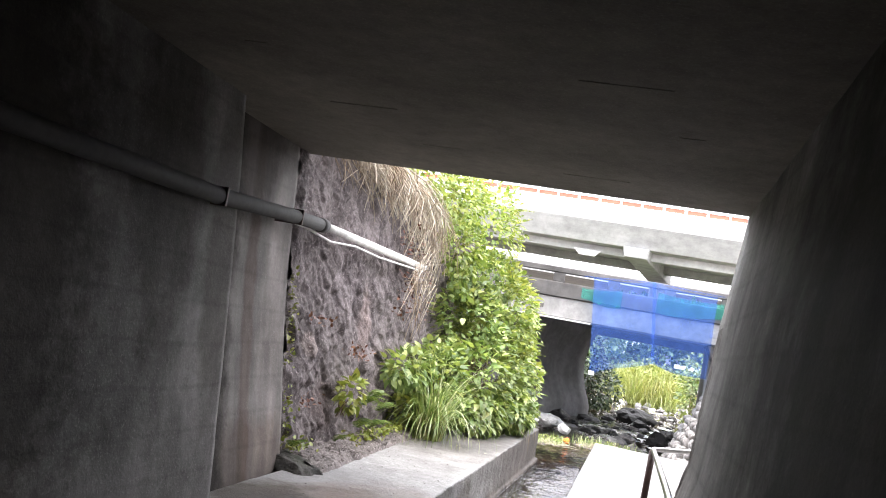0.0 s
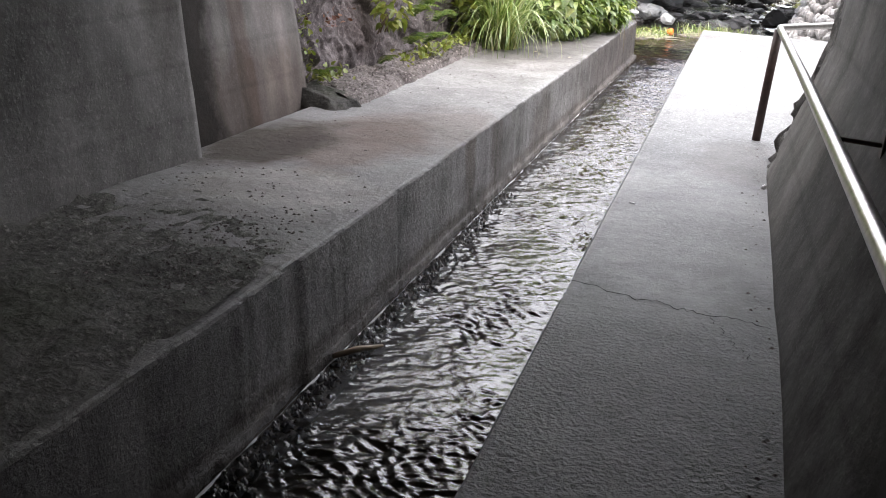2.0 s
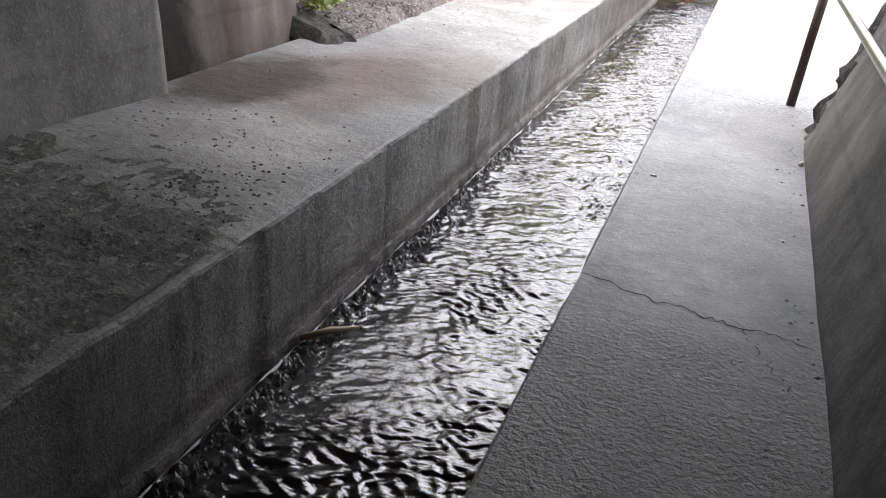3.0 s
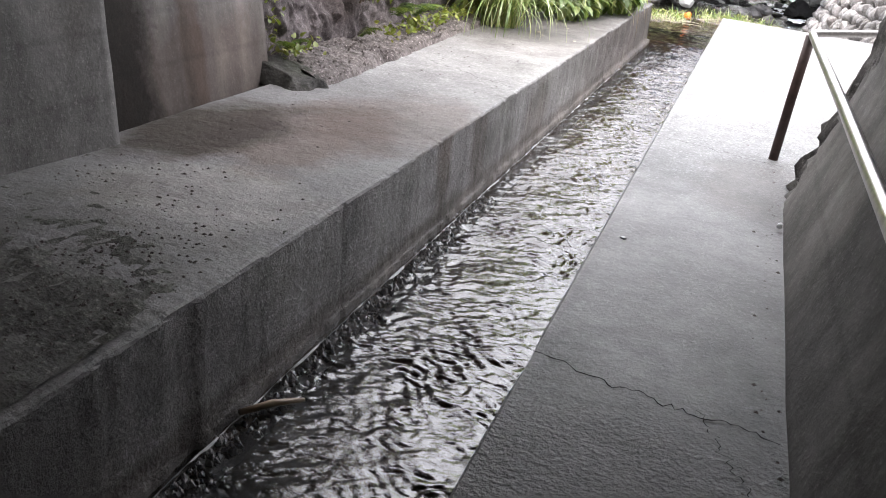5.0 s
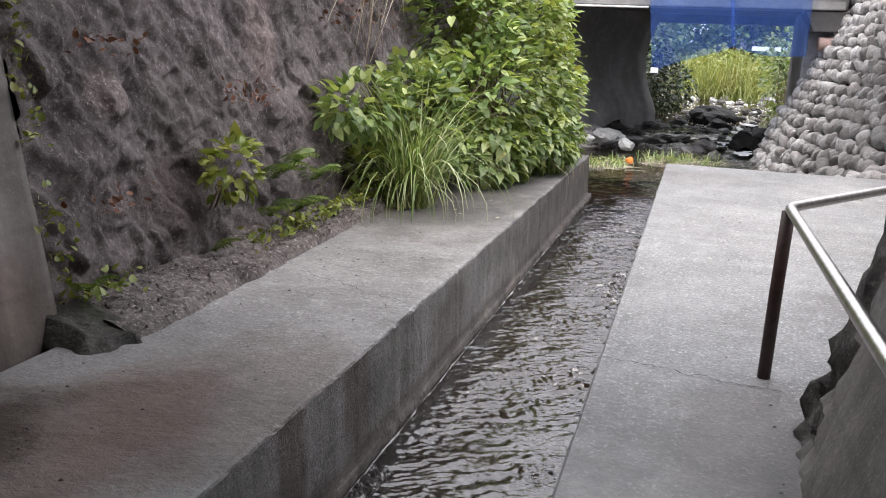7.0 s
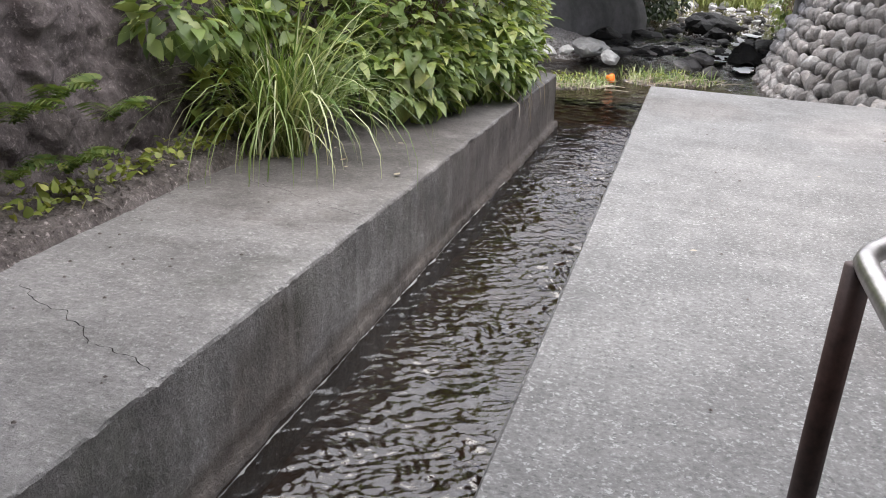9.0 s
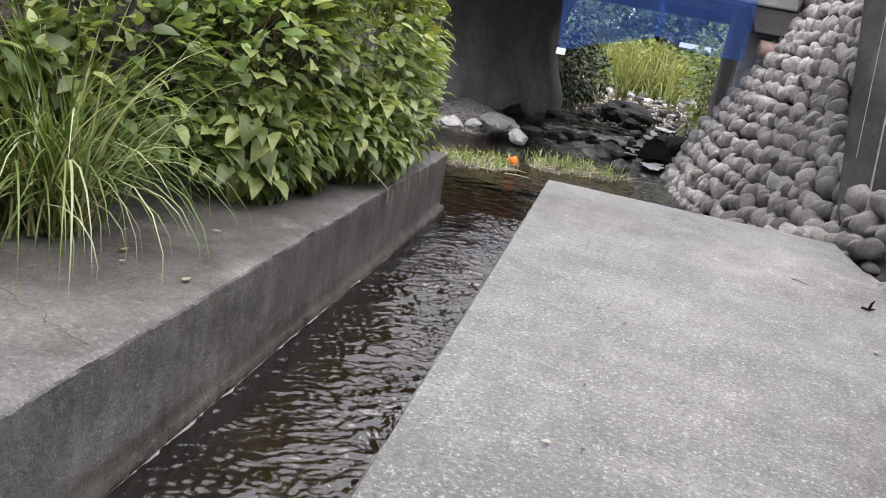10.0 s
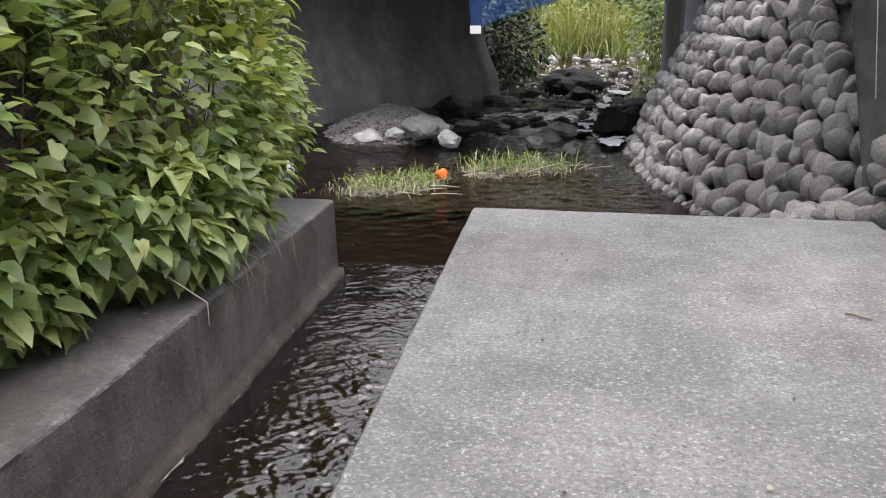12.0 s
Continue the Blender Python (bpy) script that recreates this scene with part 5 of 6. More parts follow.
HIGH = [(-3.0, 11.2, 3.7, 0.8, 1.2, 0.75), (-2.7, 12.8, 3.4, 0.9, 1.1, 0.7), (-3.3, 9.6, 3.85, 0.7, 1.1, 0.7), (-2.9, 13.6, 4.0, 0.8, 0.9, 0.6), (-3.8, 11.5, 4.3, 1.0, 1.6, 0.8), (-3.2, 7.9, 3.75, 0.5, 0.9, 0.55), (-2.55, 11.6, 2.9, 0.35, 1.0, 0.5)]
bush("wall_top_bush", (-3.5, 11.5, 3.2), HIGH, 9500, 0.088, 5, M_LEAFSUN, "sunlit yellow-green bush growing on the wall top", lambda p: (p.x > -2.8 - 0.02 * p.z or p.z > 3.25) and noise.noise(p * 1.7) > -0.3, 150)
bush("yellowed_shrub", (-2.5, 9.6, 0.1), [(-2.4, 9.5, 0.55, 0.3, 0.4, 0.45), (-2.42, 9.1, 0.35, 0.22, 0.3, 0.28)], 420, 0.1, 7, M_LEAFYELLOW, "yellowing broad-leaved shrub at the wall foot", lambda p: p.z > 0.08 and p.x > -2.62)
bush("leafy_weed", (-2.5, 6.6, 0.42), [(-2.42, 6.6, 0.68, 0.14, 0.24, 0.2)], 110, 0.09, 13, M_LEAFYELLOW, "pale broad-leaved weed rooted in the wall", lambda p: p.x > -2.58)
bush("bank_shrub", (2.6, 28.5, 0.0), [(2.5, 28.0, 0.9, 0.6, 1.6, 1.0), (2.9, 30, 1.4, 0.9, 1.5, 1.1)], 1500, 0.12, 17, M_LEAF, "dark green shrub on the bank beyond the bridge")
bush("hanging_ivy", (-1.2, 27.2, 0.0), [(-0.95, 27.4, 1.3, 0.4, 0.5, 1.3), (-0.8, 28.4, 0.7, 0.6, 0.6, 0.9), (-0.5, 29.4, 0.5, 0.7, 0.7, 0.7)], 1800, 0.13, 19, M_DARKLEAF, "dark ivy at the back corner of the abutment")


def grass_clump(name, x, y, z, count, spread, length, width, lean, seed, mat, label, category="grass", single=110):
    rng = random.Random(seed)
    ob = root(name, x, y, z)
    bases = [(x + rng.gauss(0, spread), y + rng.gauss(0, spread * 1.3), z) for _ in range(count)]
    tagged(blades("grass", bases, mat, ob, rng, length, width, lean), kind="stuff")
    for k in range(single):
        b = (x + 0.05 + rng.gauss(0, spread), y + rng.gauss(0, spread * 1.3), z)
        blades("blade", [b], mat, ob, rng, length * 1.05, width * 1.15, lean)
    return tagged(ob, label, category)


grass_clump("grass_clump", -2.08, 9.1, 0.06, 260, 0.085, 1.4, 0.0058, 1.0, 4, M_GRASS, "arching clump of long pale-edged green grass on the bench")


def fern(x, y, z, seed, count=9, length=0.42):
    rng = random.Random(seed)
    ob = root("fern", x, y, z)
    for k in range(count):
        a = rng.uniform(-1.3, 1.3)
        d = Vector((math.cos(a), math.sin(a), 0))
        ln = length * rng.uniform(0.7, 1.15)
        verts, faces = [], []
        side = Vector((-d.y, d.x, 0))
        n = 11
        for i in range(n):
            u = (i + 1) / n
            p = Vector((x, y, z)) + d * (ln * 0.8 * u) + Vector((0, 0, ln * (1.1 * u - 0.8 * u * u)))
            w = ln * 0.24 * math.sin(math.pi * (0.12 + 0.86 * u)) + 0.006
            for sgn in (-1, 1):
                q = len(verts)
                tip = p + side * (sgn * w) + d * (0.3 * w) - Vector((0, 0, 0.25 * w))
                verts += [p - d * (0.02 * ln), (p + tip) / 2 + d * 0.035 * ln + Vector((0, 0, 0.01)), tip, (p + tip) / 2 - d * 0.03 * ln]
                faces.append((q, q + 1, q + 2, q + 3))
        solid("frond", verts, faces, M_FERN, ob)
    return tagged(ob, "green fern growing from the rubble wall", "fern")


for k, (x, y, z) in enumerate(((-2.5, 7.25, 0.5), (-2.5, 7.5, 0.55), (-2.48, 7.15, 0.25), (-2.46, 7.5, 0.22), (-2.5, 7.9, 0.4), (-2.5, 5.25, 0.2), (-2.47, 6.4, 0.16))):
    fern(x, y, z, 50 + k, 9 if k < 5 else 5, 0.34 if k < 5 else 0.2)


def weeds(name, spots, seed, size, mat, label, count=14, spread=1.0):
    """Small creeping weeds: tufts of little leaves."""
    rng = random.Random(seed)
    x, y, z = spots[0]
    ob = root(name, x, y, z)
    pts = []
    for sx, sy, sz in spots:
        for _ in range(count):
            pts.append((Vector((sx + rng.gauss(0, 0.07) * spread, sy + rng.gauss(0, 0.11) * spread, sz + abs(rng.gauss(0, 0.05)) / spread)), Vector((rng.gauss(0, 0.5), rng.gauss(0, 0.5), 0.8)).normalized(), size * rng.uniform(0.6, 1.3)))
    tagged(leaf_cloud("leaves", pts, mat, ob, rng), kind="stuff")
    return tagged(ob, label, "weed")


rng = random.Random(77)
weeds("creeping_weed", [(-2.3 - 0.12 * rng.random(), 6.9 + 0.24 * k, 0.1 + 0.06 * rng.random()) for k in range(9)], 61, 0.05, M_LEAFYELLOW, "low yellow-green weeds along the soil ledge", 34)
weeds("creeping_weed", [(-2.45, 5.2 + 0.1 * k, 0.17) for k in range(4)], 62, 0.045, M_LEAFYELLOW, "low weeds beside the ledge stone")
weeds("joint_weed", [(-2.5 - 0.035 * k, 5.1, 0.3 + 0.21 * k) for k in (0, 1, 3, 4, 5, 6)], 63, 0.04, M_LEAFYELLOW, "yellow weeds rooted in the wall joint", 22, 0.38)
for k, (y, z) in enumerate(((5.6, 1.35), (6.9, 1.05), (5.55, 0.55), (7.2, 1.0))):
    weeds("dry_weed", [(-2.47 - 0.1 * z, y, z), (-2.46 - 0.1 * z, y + 0.06, z + 0.06)], 70 + k, 0.04, M_DRYRED, "dry red-brown weed in a wall joint")


def dry_vines():
    """Dead creeper trailing from the wall top over the pipe."""
    rng = random.Random(15)
    ob = root("dry_vine", -2.9, 7.2, 3.3)
    bm = bmesh.new()
    for k in range(460):
        y = rng.uniform(5.12, 9.9)
        top = Vector((-3.05 + rng.uniform(-0.2, 0.12), y, 3.38 + rng.uniform(-0.1, 0.15)))
        drop = rng.uniform(0.3, 1.0) * (0.5 + 0.15 * (y - 5.4))
        run = rng.uniform(0.1, 1.1)
        a = top + Vector((0.22, run * 0.25, 0.06))
        b = top + Vector((0.33 + rng.uniform(0, 0.18), run * 0.7, -drop * 0.5))
        c = top + Vector((0.36 + rng.uniform(0, 0.2), run, -drop))
        r = rng.uniform(0.004, 0.01)
        tube(bm, [top, a, (a + b) / 2 + Vector((0.05 + rng.gauss(0, 0.04), rng.gauss(0, 0.12), rng.gauss(0, 0.05))), b + Vector((rng.gauss(0, 0.04), rng.gauss(0, 0.12), 0)), c + Vector((0, rng.gauss(0, 0.2), 0))], [r, r, r * 0.9, r * 0.7, r * 0.4], 4, False)
    tagged(part("strand_mat", bm, M_STRAW, ob, "", True), kind="stuff")
    pts = [(Vector((-2.78 + rng.uniform(-0.1, 0.15), rng.uniform(8.6, 10.2), rng.uniform(1.6, 3.0))), Vector((0.8, 0, 0.2)), 0.06) for _ in range(260)]
    tagged(leaf_cloud("dead_leaves", pts, M_DRYRED, ob, rng), kind="stuff")
    bm = bmesh.new()
    for k in range(60):
        y, z = rng.uniform(8.8, 10.0), rng.uniform(2.0, 2.7)
        p = Vector((-2.7, y, z))
        tube(bm, [p, p + Vector((0.15, rng.gauss(0, 0.2), 0.05)), p + Vector((0.1, rng.gauss(0, 0.3), -rng.uniform(0.3, 0.9)))], [0.006, 0.005, 0.002], 4, False)
    tagged(part("trailing_tangle", bm, M_STRAW, ob, "", True), kind="stuff")
    return tagged(ob, "dry straw-coloured creeper hanging over the wall top", "vine")


dry_vines()
bm = tube(bmesh.new(), [(-2.75, 5.6, 3.42), (-2.74, 6.9, 3.41), (-2.74, 6.92, 3.6)], 0.05, 10)
tagged(part("edge_pipe", bm, M_WHITEPIPE, None, "", True), "white pipe lying along the wall top", "pipe")


def stream_plants():
    """Two low humps of grass on a mud bar, edged with dead stalks and flood litter."""
    rng = random.Random(33)
    ob = root("stream_weeds", -0.6, 17.2, -0.5)
    humps = [(-1.45, 17.25, 0.22, 0.22), (-1.0, 17.6, 0.16, 0.2), (-0.25, 18.5, 0.2, 0.25), (0.3, 18.75, 0.24, 0.2)]

    def spot(front=0.0):
        hx, hy, sx, sy = rng.choice(humps)
        return (hx + rng.gauss(0, sx), hy - front + rng.gauss(0, sy), -0.5)

    def mud(i, j):
        x, y = -2.1 + 3.2 * i / 59, 16.6 + 2.9 * j / 39
        h = max(math.exp(-((x - hx) / (1.9 * sx)) ** 2 - ((y - hy) / (1.9 * sy)) ** 2) for hx, hy, sx, sy in humps)
        return (x, y, -0.6 + 0.13 * h + 0.03 * fbm(x * 6, y * 6, 3.0))

    v, f = sheet(60, 40, mud)
    solid("mud_bar", v, f, M_SOIL, ob, "brown mud bar", True)
    tagged(blades("green_blades", [spot() for _ in range(760)], M_GRASS, ob, rng, 0.3, 0.0055, 1.5), kind="stuff")
    tagged(blades("dry_blades", [spot(0.12) for _ in range(460)], M_STRAW, ob, rng, 0.22, 0.005, 2.6), kind="stuff")
    pts = []
    for _ in range(420):
        x, y, z = spot()
        pts.append((Vector((x, y, -0.47 + 0.12 * rng.random())), Vector((rng.gauss(0, 1), rng.gauss(0, 1), 0.6)).normalized(), 0.04))
    tagged(leaf_cloud("small_leaves", pts, M_LEAFYELLOW, ob, rng), kind="stuff")
    sticks = bmesh.new()
    for _ in range(46):
        x, y, z = spot(0.2)
        a, ln = rng.uniform(-0.7, 0.7), rng.uniform(0.12, 0.4)
        p, d = Vector((x, y, -0.485)), Vector((math.cos(a), math.sin(a), rng.uniform(-0.05, 0.25)))
        tube(sticks, [p, p + d * ln * 0.5 + Vector((0, 0, 0.01)), p + d * ln], [0.006, 0.005, 0.003], 4, False)
    tagged(part("dead_stalks", sticks, M_STRAW, ob, "pale dead stalks", True), kind="stuff")
    return tagged(ob, "tangle of green and dry weeds on a mud bar in the stream", "weeds")


stream_plants()
# Plain lump standing in for a ragged, leaf-like orange thing.
me = lumpy_mesh("orange_ball", 3, (0.075, 0.07, 0.075), 0.45)
ball = link("orange_float", me, M_ORANGE)
ball.location = (-0.74, 17.62, -0.4)
tagged(ball, "small bright orange lump standing in for a leaf-like thing in the weeds", "float")

# twig and scraps
twig = tube(bmesh.new(), [(-1.0, 2.35, -0.5), (-0.93, 2.47, -0.505), (-0.84, 2.56, -0.51)], [0.012, 0.016, 0.008], 6)
tagged(part("twig", twig, M_STRAW, None, "", True), "pale twig caught at the channel edge", "twig")


def litter():
    rng = random.Random(90)
    verts, faces = [], []
    for _ in range(260):
        if rng.random() < 0.5:
            x, y, z = -1.15 - 1.0 * rng.random() ** 0.7, rng.uniform(-1, 8), 0.063
        else:
            x, y, z = rng.uniform(0.05, 2.6) if rng.random() < 0.4 else rng.uniform(0.6, 0.82), rng.uniform(0.5, 13.5), 0.009
            if y < 5.6:
                x = 0.62 + 0.18 * rng.random() ** 0.4
        r = rng.uniform(0.003, 0.011)
        k = len(verts)
        a = rng.uniform(0, 6)
        c, s = math.cos(a) * r, math.sin(a) * r
        verts += [(x + c, y + s, z), (x - s, y + c, z), (x - c, y - s, z), (x + s, y - c, z), (x, y, z + r * 0.7)]
        faces += [(k + i, k + (i + 1) % 4, k + 4) for i in range(4)]
    for _ in range(800):
        x = -1.12 - 1.05 * rng.random()
        y = 2.35 - 0.35 * (x + 1.6) + rng.gauss(-0.25, 0.42)
        z, r, k, a = 0.062 + 0.012 * rng.random(), rng.uniform(0.003, 0.011), len(verts), rng.uniform(0, 6)
        c, s = math.cos(a) * r, math.sin(a) * r
        verts += [(x + c, y + s, z), (x - s, y + c * 0.7, z), (x - c, y - s, z), (x + s, y - c * 0.7, z), (x, y, z + r * 0.7)]
        faces += [(k + i, k + (i + 1) % 4, k + 4) for i in range(4)]
    return tagged(solid("grit", verts, faces, M_SOIL), "scattered grit and crumbs on the concrete", "grit", kind="stuff")


litter()
chip = link("pale_chip", lumpy_mesh("chip", 8, (0.02, 0.018, 0.003), 0.2, 1), M_WHITE)
chip.location = (0.113, 3.76, 0.007)
tagged(chip, "small white chip lying on the walkway", "chip")
scrap = link("paper_scrap", lumpy_mesh("scrap", 9, (0.016, 0.024, 0.02), 0.3, 1), M_WHITE)
scrap.location = (0.8, 4.41, 0.025)
tagged(scrap, "small pale scrap at the wall foot", "scrap")


def hanging_stalks():
    """Dry stalks drooping from the bush over the bench edge."""
    rng = random.Random(58)
    ob = root("dry_stalks", -1.2, 12.2, 0.06)
    for k in range(9):
        y = 11.6 + 0.16 * k + rng.gauss(0, 0.06)
        a = Vector((-1.35 + rng.gauss(0, 0.05), y, 0.16 + 0.1 * rng.random()))
        reach, drop = rng.uniform(0.28, 0.36), rng.uniform(0.06, 0.32)
        pts = [a, a + Vector((0.14, rng.gauss(0, 0.04), 0.05)), Vector((-1.35 + reach, y + rng.gauss(0, 0.05), 0.09)), Vector((-1.33 + reach, y + rng.gauss(0, 0.06), 0.06 - drop))]
        part("stalk", tube(bmesh.new(), pts, [0.004, 0.0035, 0.003, 0.0015], 4, False), M_STRAW, ob, "", True)
    return tagged(ob, "thin dry stalks drooping over the bench edge", "stalks")


hanging_stalks()
twig = tube(bmesh.new(), [(2.05, 12.03, 0.01), (2.08, 12.0, 0.018), (2.11, 11.99, 0.012), (2.15, 11.95, 0.01)], [0.005, 0.007, 0.006, 0.003], 6)
tagged(part("twig", twig, M_STRAW, None, "", True), "short pale twig lying on the walkway slab", "twig")
bm = tube(bmesh.new(), [(2.5, 11.62, 0.008), (2.51, 11.63, 0.045), (2.52, 11.62, 0.075)], [0.011, 0.009, 0.004], 6)
tube(bm, [(2.44, 11.6, 0.012), (2.49, 11.58, 0.012), (2.53, 11.6, 0.018)], [0.008, 0.01, 0.004], 6)
tagged(part("dark_scrap", bm, M_CRACK, None, "", True), "curled black scrap lying on the walkway slab", "scrap")
rng = random.Random(64)
for k in range(14):
    p = Vector((-1.15 - 0.8 * rng.random(), 8.2 + 3.8 * rng.random(), 0.064)) if k < 9 else Vector((0.3 + 2.2 * rng.random(), 7.5 + 5 * rng.random(), 0.014))
    fallen = leaf_cloud("fallen_leaf", [(p, Vector((rng.gauss(0, 1), rng.gauss(0, 1), 0.35)).normalized(), rng.uniform(0.03, 0.055))], M_STRAW, None, rng)
    for v in fallen.data.vertices:
        v.co.z = p.z + 0.25 * abs(v.co.z - p.z)
    tagged(fallen, "small dry fallen leaf lying on the concrete", "leaf", "fallen leaves on the concrete")


# ---- beyond the bridges ----
def reeds():
    rng = random.Random(44)
    ob = root("reed_bed", 1.0, 38.5, 0.0)
    bases = [(rng.uniform(-0.5, 2.5), rng.uniform(35.5, 41), -0.2) for _ in range(2600)]
    spots = blob_spots([(0.5, 38, 0.5, 1.0, 1.5, 1.0), (1.5, 38.5, 0.6, 1.1, 1.5, 1.15), (2.3, 37.6, 0.3, 0.7, 1.2, 0.8), (0.9, 39.5, 1.0, 1.0, 1.2, 0.9)], 2600, rng, 0.16)
    tagged(leaf_cloud("feathery_growth", spots, M_REED, ob, rng), kind="stuff")
    tagged(blades("reeds", bases, M_REED, ob, rng, 2.2, 0.018, 1.0), kind="stuff")
    return tagged(ob, "tall sunlit yellow-green reeds beside the stream", "reeds")


reeds()
bush("far_thicket", (1.0, 45.0, 0.2), [(-3.5, 45, 1.6, 1.8, 1.0, 1.9), (-0.8, 45.5, 1.9, 1.8, 1.0, 2.1), (1.8, 45, 1.7, 1.8, 1.0, 2.0), (4.4, 45.5, 1.8, 1.8, 1.0, 2.0), (0.5, 46, 3.2, 1.6, 0.9, 1.2), (3.2, 46, 3.3, 1.7, 0.9, 1.2)], 4200, 0.24, 29, M_FARLEAF, "dense pale green thicket beyond the stream")
mound = link("bank_mound", lumpy_mesh("mound", 71, (1.3, 1.6, 1.25), 0.35, 3), M_WING)
mound.location = (-2.3, 29.6, -0.1)
tagged(mound, "dark earth mound behind the abutment", "mound")


def tree(x, y, z, h, seed):
    rng = random.Random(seed)
    ob = root("tree", x, y, z)
    bm = tube(bmesh.new(), [(x, y, z - 0.3), (x + 0.1, y, z + h * 0.25), (x - 0.05, y + 0.1, z + h * 0.5), (x, y, z + h * 0.8)], [0.2, 0.16, 0.12, 0.04], 8)
    part("trunk", bm, M_BARK, ob, "", True)
    blobs, feet, tips = [], [], []
    for _ in range(9):
        a, u = rng.uniform(0, 6.28), rng.uniform(0.15, 0.95)
        r = h * 0.28 * (1.15 - u)
        c = (x + math.cos(a) * r, y + math.sin(a) * r, z + h * u)
        q = h * rng.uniform(0.13, 0.2)
        blobs.append((*c, q * 1.1, q * 1.1, q * 0.8))
        feet.append((x, y, z + h * u * 0.7))
        tips.append(c)
    stems(ob, feet, tips, rng, 0.05, "limbs")
    crown = leaf_cloud("crown", blob_spots(blobs, 1500, rng, 0.3, depth=(0.5, 1.1)), M_FARLEAF, ob, rng)
    tagged(crown, kind="stuff")
    return tagged(ob, "dark green leafy tree beyond the bridge", "tree", "trees beyond the bridge")


for k, (x, y, h) in enumerate(((-3.5, 39, 4.2), (-1.6, 43, 4.9), (1.6, 46.5, 4.9), (4.2, 44, 4.8), (6.5, 47, 4.8), (-6.0, 44, 4.8), (9.5, 42, 4.5), (3.0, 48, 5.0), (0.0, 47, 5.0))):
    tree(x, y, 0.2, h, 100 + k)


def far_building():
    ob = root("far_shed", 4.2, 56, 1.0)
    part("wall", box(1.6, 8.0, 66, 70, 0.0, 2.9), M_PARAPET, ob, "white painted wall")
    part("roof", hexa([(1.3, 65.6, 2.904), (8.3, 65.6, 2.904), (8.3, 70.4, 2.904), (1.3, 70.4, 2.904)], [(1.3, 67.8, 3.6), (8.3, 67.8, 3.6), (8.3, 68.2, 3.6), (1.3, 68.2, 3.6)]), M_VIADUCT, ob)
    part("white_rail", box(2.2, 4.7, 40.0, 40.1, 1.75, 1.93), M_WHITE, ob, "white rail")
    return tagged(ob, "low white building far beyond the bridge", "building")


far_building()

# ---- pieces: stones of the pitched slope, blocks of the bank wall, near leaves ----
SHAPES = [lumpy_mesh("stone", 200 + k, (1.0, 0.9 + 0.04 * k, 0.9 + 0.04 * (k % 3)), 0.3, facets=9, cut=(0.5, 0.82)) for k in range(8)]
for me in SHAPES:
    me.materials.append(M_STONE)


def lay(me, parent, p, turn, scale, name="stone"):
    ob = new(name, me)
    ob.parent = parent
    ob.matrix_basis = Matrix.LocRotScale(p, turn, scale)
    return ob


LOWSHAPES = [lumpy_mesh("far_stone", 220 + k, (1.0, 0.85 + 0.06 * k, 0.9), 0.3, facets=9, cut=(0.5, 0.82)) for k in range(8)]
far_verts, far_faces = [], []


def stone_at(y, p, turn, scale):
    """Near stones are pieces of their own; those farther off are joined."""
    if y < 17.5:
        return lay(rng.choice(SHAPES), revetment, p, turn, scale)
    m, me, k = Matrix.LocRotScale(p, turn, scale), rng.choice(LOWSHAPES), len(far_verts)
    far_verts.extend(m @ v.co for v in me.vertices)
    far_faces.extend(tuple(k + i for i in f.vertices) for f in me.polygons)


rng = random.Random(8)
s, count = 0.06, 0
while s < 4.75:
    row = rng.uniform(0.1, 0.13)
    y = 13.75 - 0.1 * s + rng.uniform(0, 0.1)
    while y < 20.5:
        w = rng.uniform(0.05, 0.08) if rng.random() < 0.72 else rng.uniform(0.085, 0.125)
        y += w * 1.0
        p = slope_point(y, s + rng.uniform(-0.045, 0.045)) + Vector((-0.03 + rng.uniform(-0.05, 0.03), 0, 0))
        if not (y < 16.2 and p.x > 2.95 + 0.02 * (y - 14) and p.z > 0.45):
            stone_at(y, p, Euler((0.62 + rng.gauss(0, 0.22), -0.45 + rng.gauss(0, 0.2), rng.gauss(0, 0.25))), (row * rng.uniform(0.9, 1.3), w * rng.uniform(1.05, 1.25), row * rng.uniform(1.3, 1.75)))
            count += 1
        y += w * 1.0
    s += row * 1.9

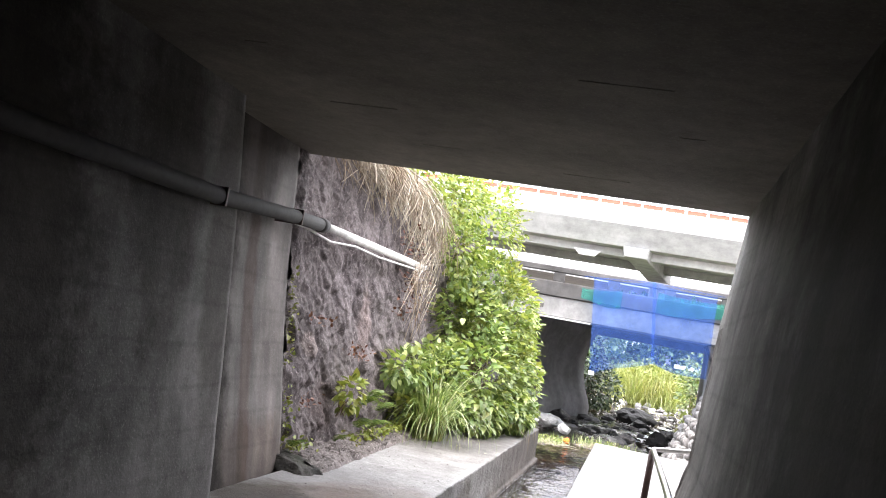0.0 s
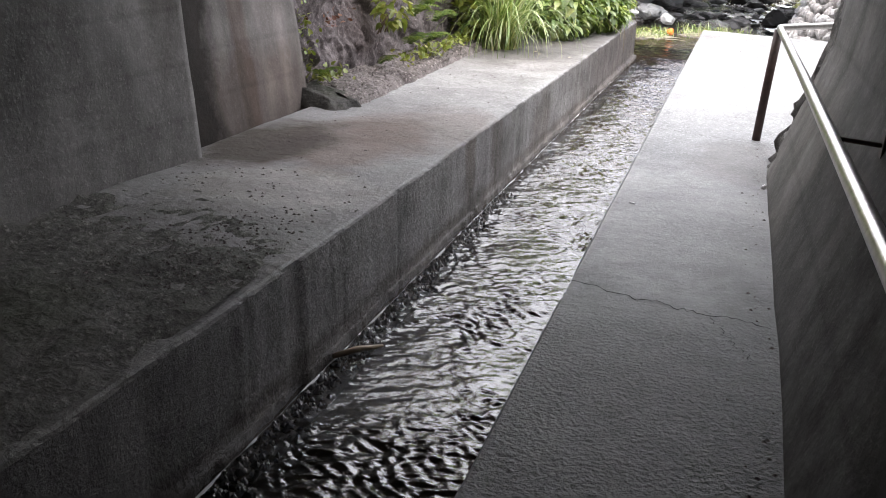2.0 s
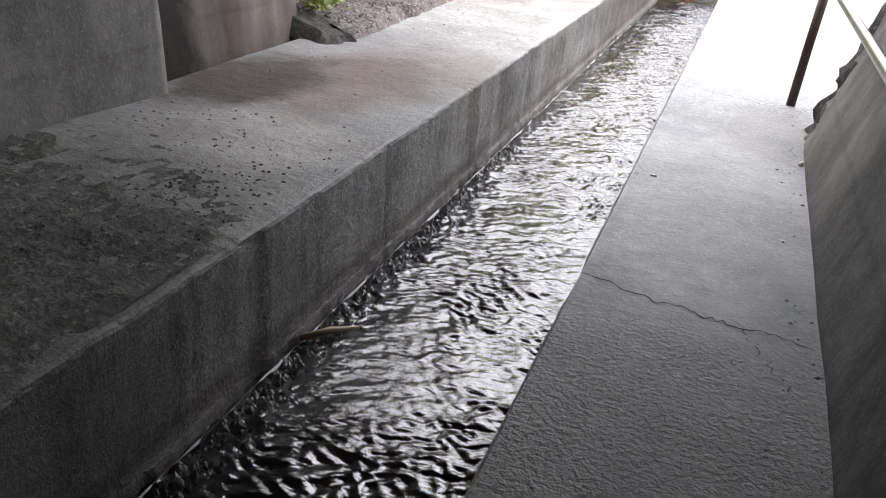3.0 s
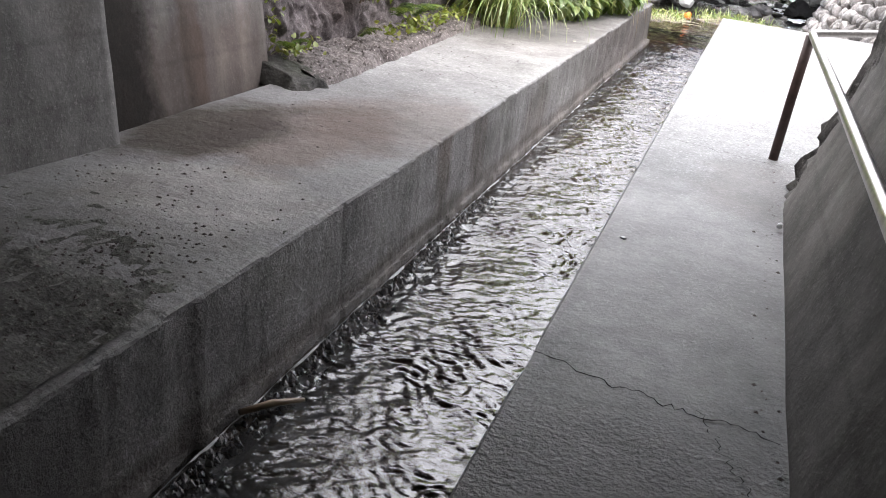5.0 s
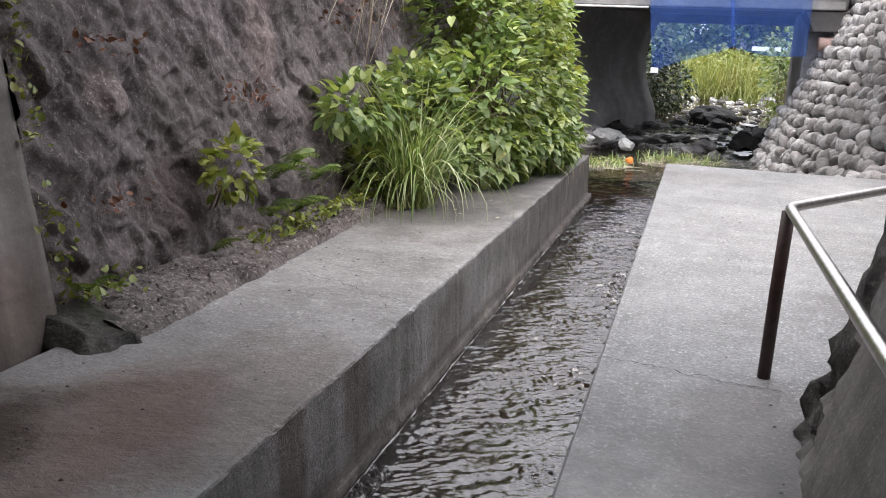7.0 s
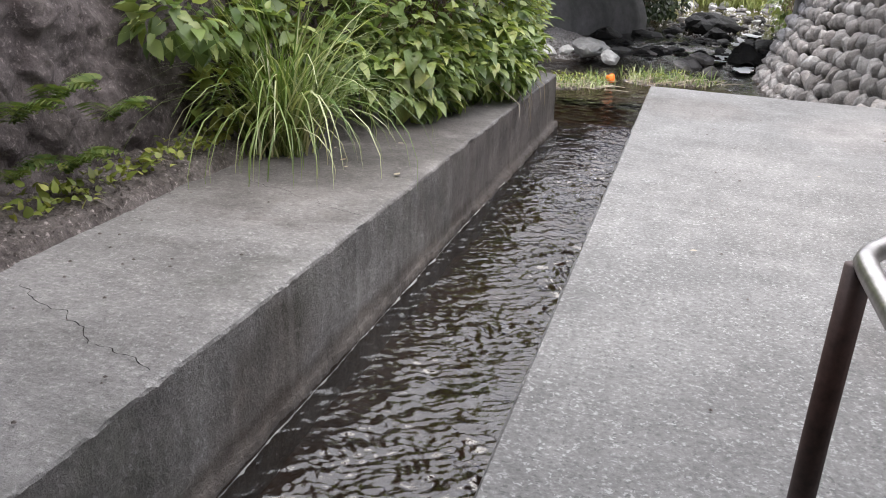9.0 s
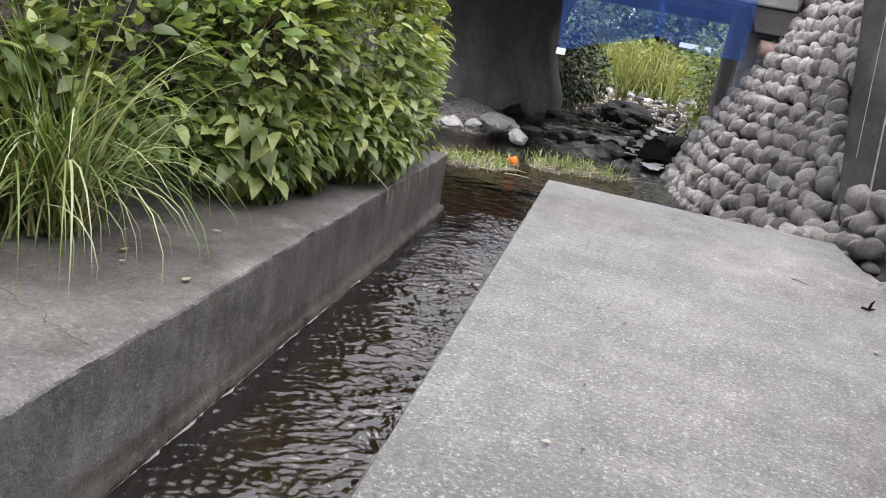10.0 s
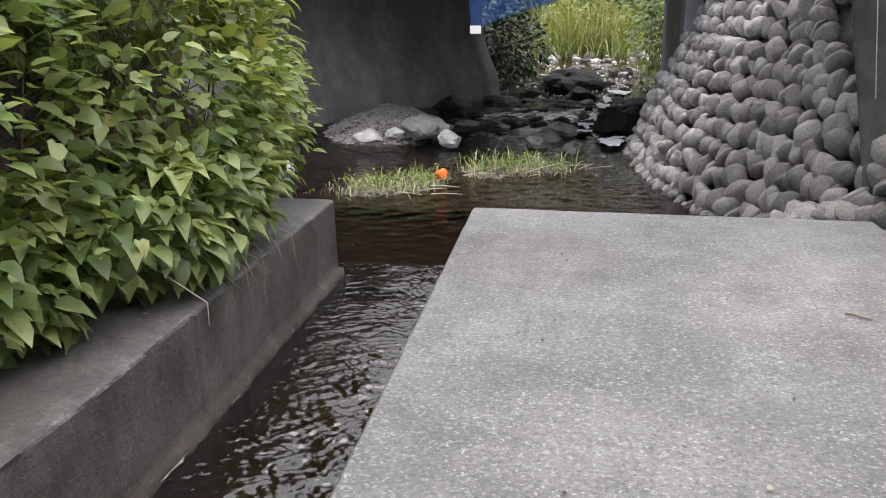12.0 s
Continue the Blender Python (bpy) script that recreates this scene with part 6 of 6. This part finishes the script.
tagged(solid("far_stones", far_verts, far_faces, M_STONE, revetment, "", True), kind="stuff")
masonry = bpy.data.objects["masonry_backing"]
z = 0.3
while z < 3.0:
    h = rng.uniform(0.1, 0.15)
    y = 9.5 + rng.uniform(0, 0.3)
    while y < 13.6 - 0.55 * z:
        w = rng.uniform(0.1, 0.19)
        y += w
        lay(rng.choice(SHAPES), masonry, (3.42 + 0.13 * z + rng.uniform(-0.04, 0.03), y, z + h * 0.9), Euler((rng.gauss(0, 0.2), -0.15, rng.gauss(0, 0.15))), (h * 1.1, w * 1.1, h * 1.12))
        y += w * 0.9
    z += h * 1.85
# boulders heaped in the gap between the walkway and the bank walls
for k in range(64):
    t, across = rng.random(), rng.random()
    y = 14.25 - 3.4 * t
    r = rng.uniform(0.1, 0.17) * (1 + 0.35 * t)
    lay(rng.choice(SHAPES), revetment, (3.0 + 0.5 * across + 0.04 * t, y, -0.26 + 0.46 * across + 0.08 * rng.random()), Euler((rng.uniform(0, 3), rng.uniform(0, 3), rng.uniform(0, 3))), (r, r * rng.uniform(0.8, 1.1), r * rng.uniform(0.65, 0.95)))
# the last stones before the water, beyond the walkway's end
for k in range(12):
    t = k / 11
    lay(rng.choice(SHAPES), revetment, (2.3 + 0.5 * t + rng.uniform(-0.04, 0.05), 14.4 - 0.1 * t + rng.uniform(-0.04, 0.06), -0.1 + 0.1 * t), Euler((rng.uniform(0, 3), rng.uniform(0, 3), rng.uniform(0, 3))), [rng.uniform(0.08, 0.13)] * 3)

LEAVES = []
for k in range(6):
    me = bpy.data.meshes.new("leaf")
    w = 0.8 + 0.07 * k
    me.from_pydata([(a, b * w, c * (1 + 0.5 * k)) for a, b, c in LEAF.tolist()], [], LEAF_FACES)
    me.materials.append(M_LEAF)
    me.polygons.foreach_set("use_smooth", [True] * len(me.polygons))
    LEAVES.append(me)
near = [q for q in blob_spots(LOW, 9000, rng, 0.14, clear_of_bench, (1.0, 1.1)) if q[1].x > 0.2 and q[0].z < 1.5 and q[0].y < 13.2][:290]
for p, out, size in near:
    t = Vector((out.x + rng.gauss(0, 0.4), out.y + rng.gauss(0, 0.5), out.z * 0.4 - 0.3 + rng.gauss(0, 0.25))).normalized()
    side = (Vector((0, 0, 1)) + out * 0.6).cross(t).normalized()
    turn = Matrix((t, side, t.cross(side))).transposed()
    ob = new("leaf", rng.choice(LEAVES))
    ob.parent = low_bush
    ob.matrix_parent_inverse = Matrix.Translation(-low_bush.location)
    ob.matrix_basis = Matrix.LocRotScale(p, turn.to_quaternion(), [size] * 3)
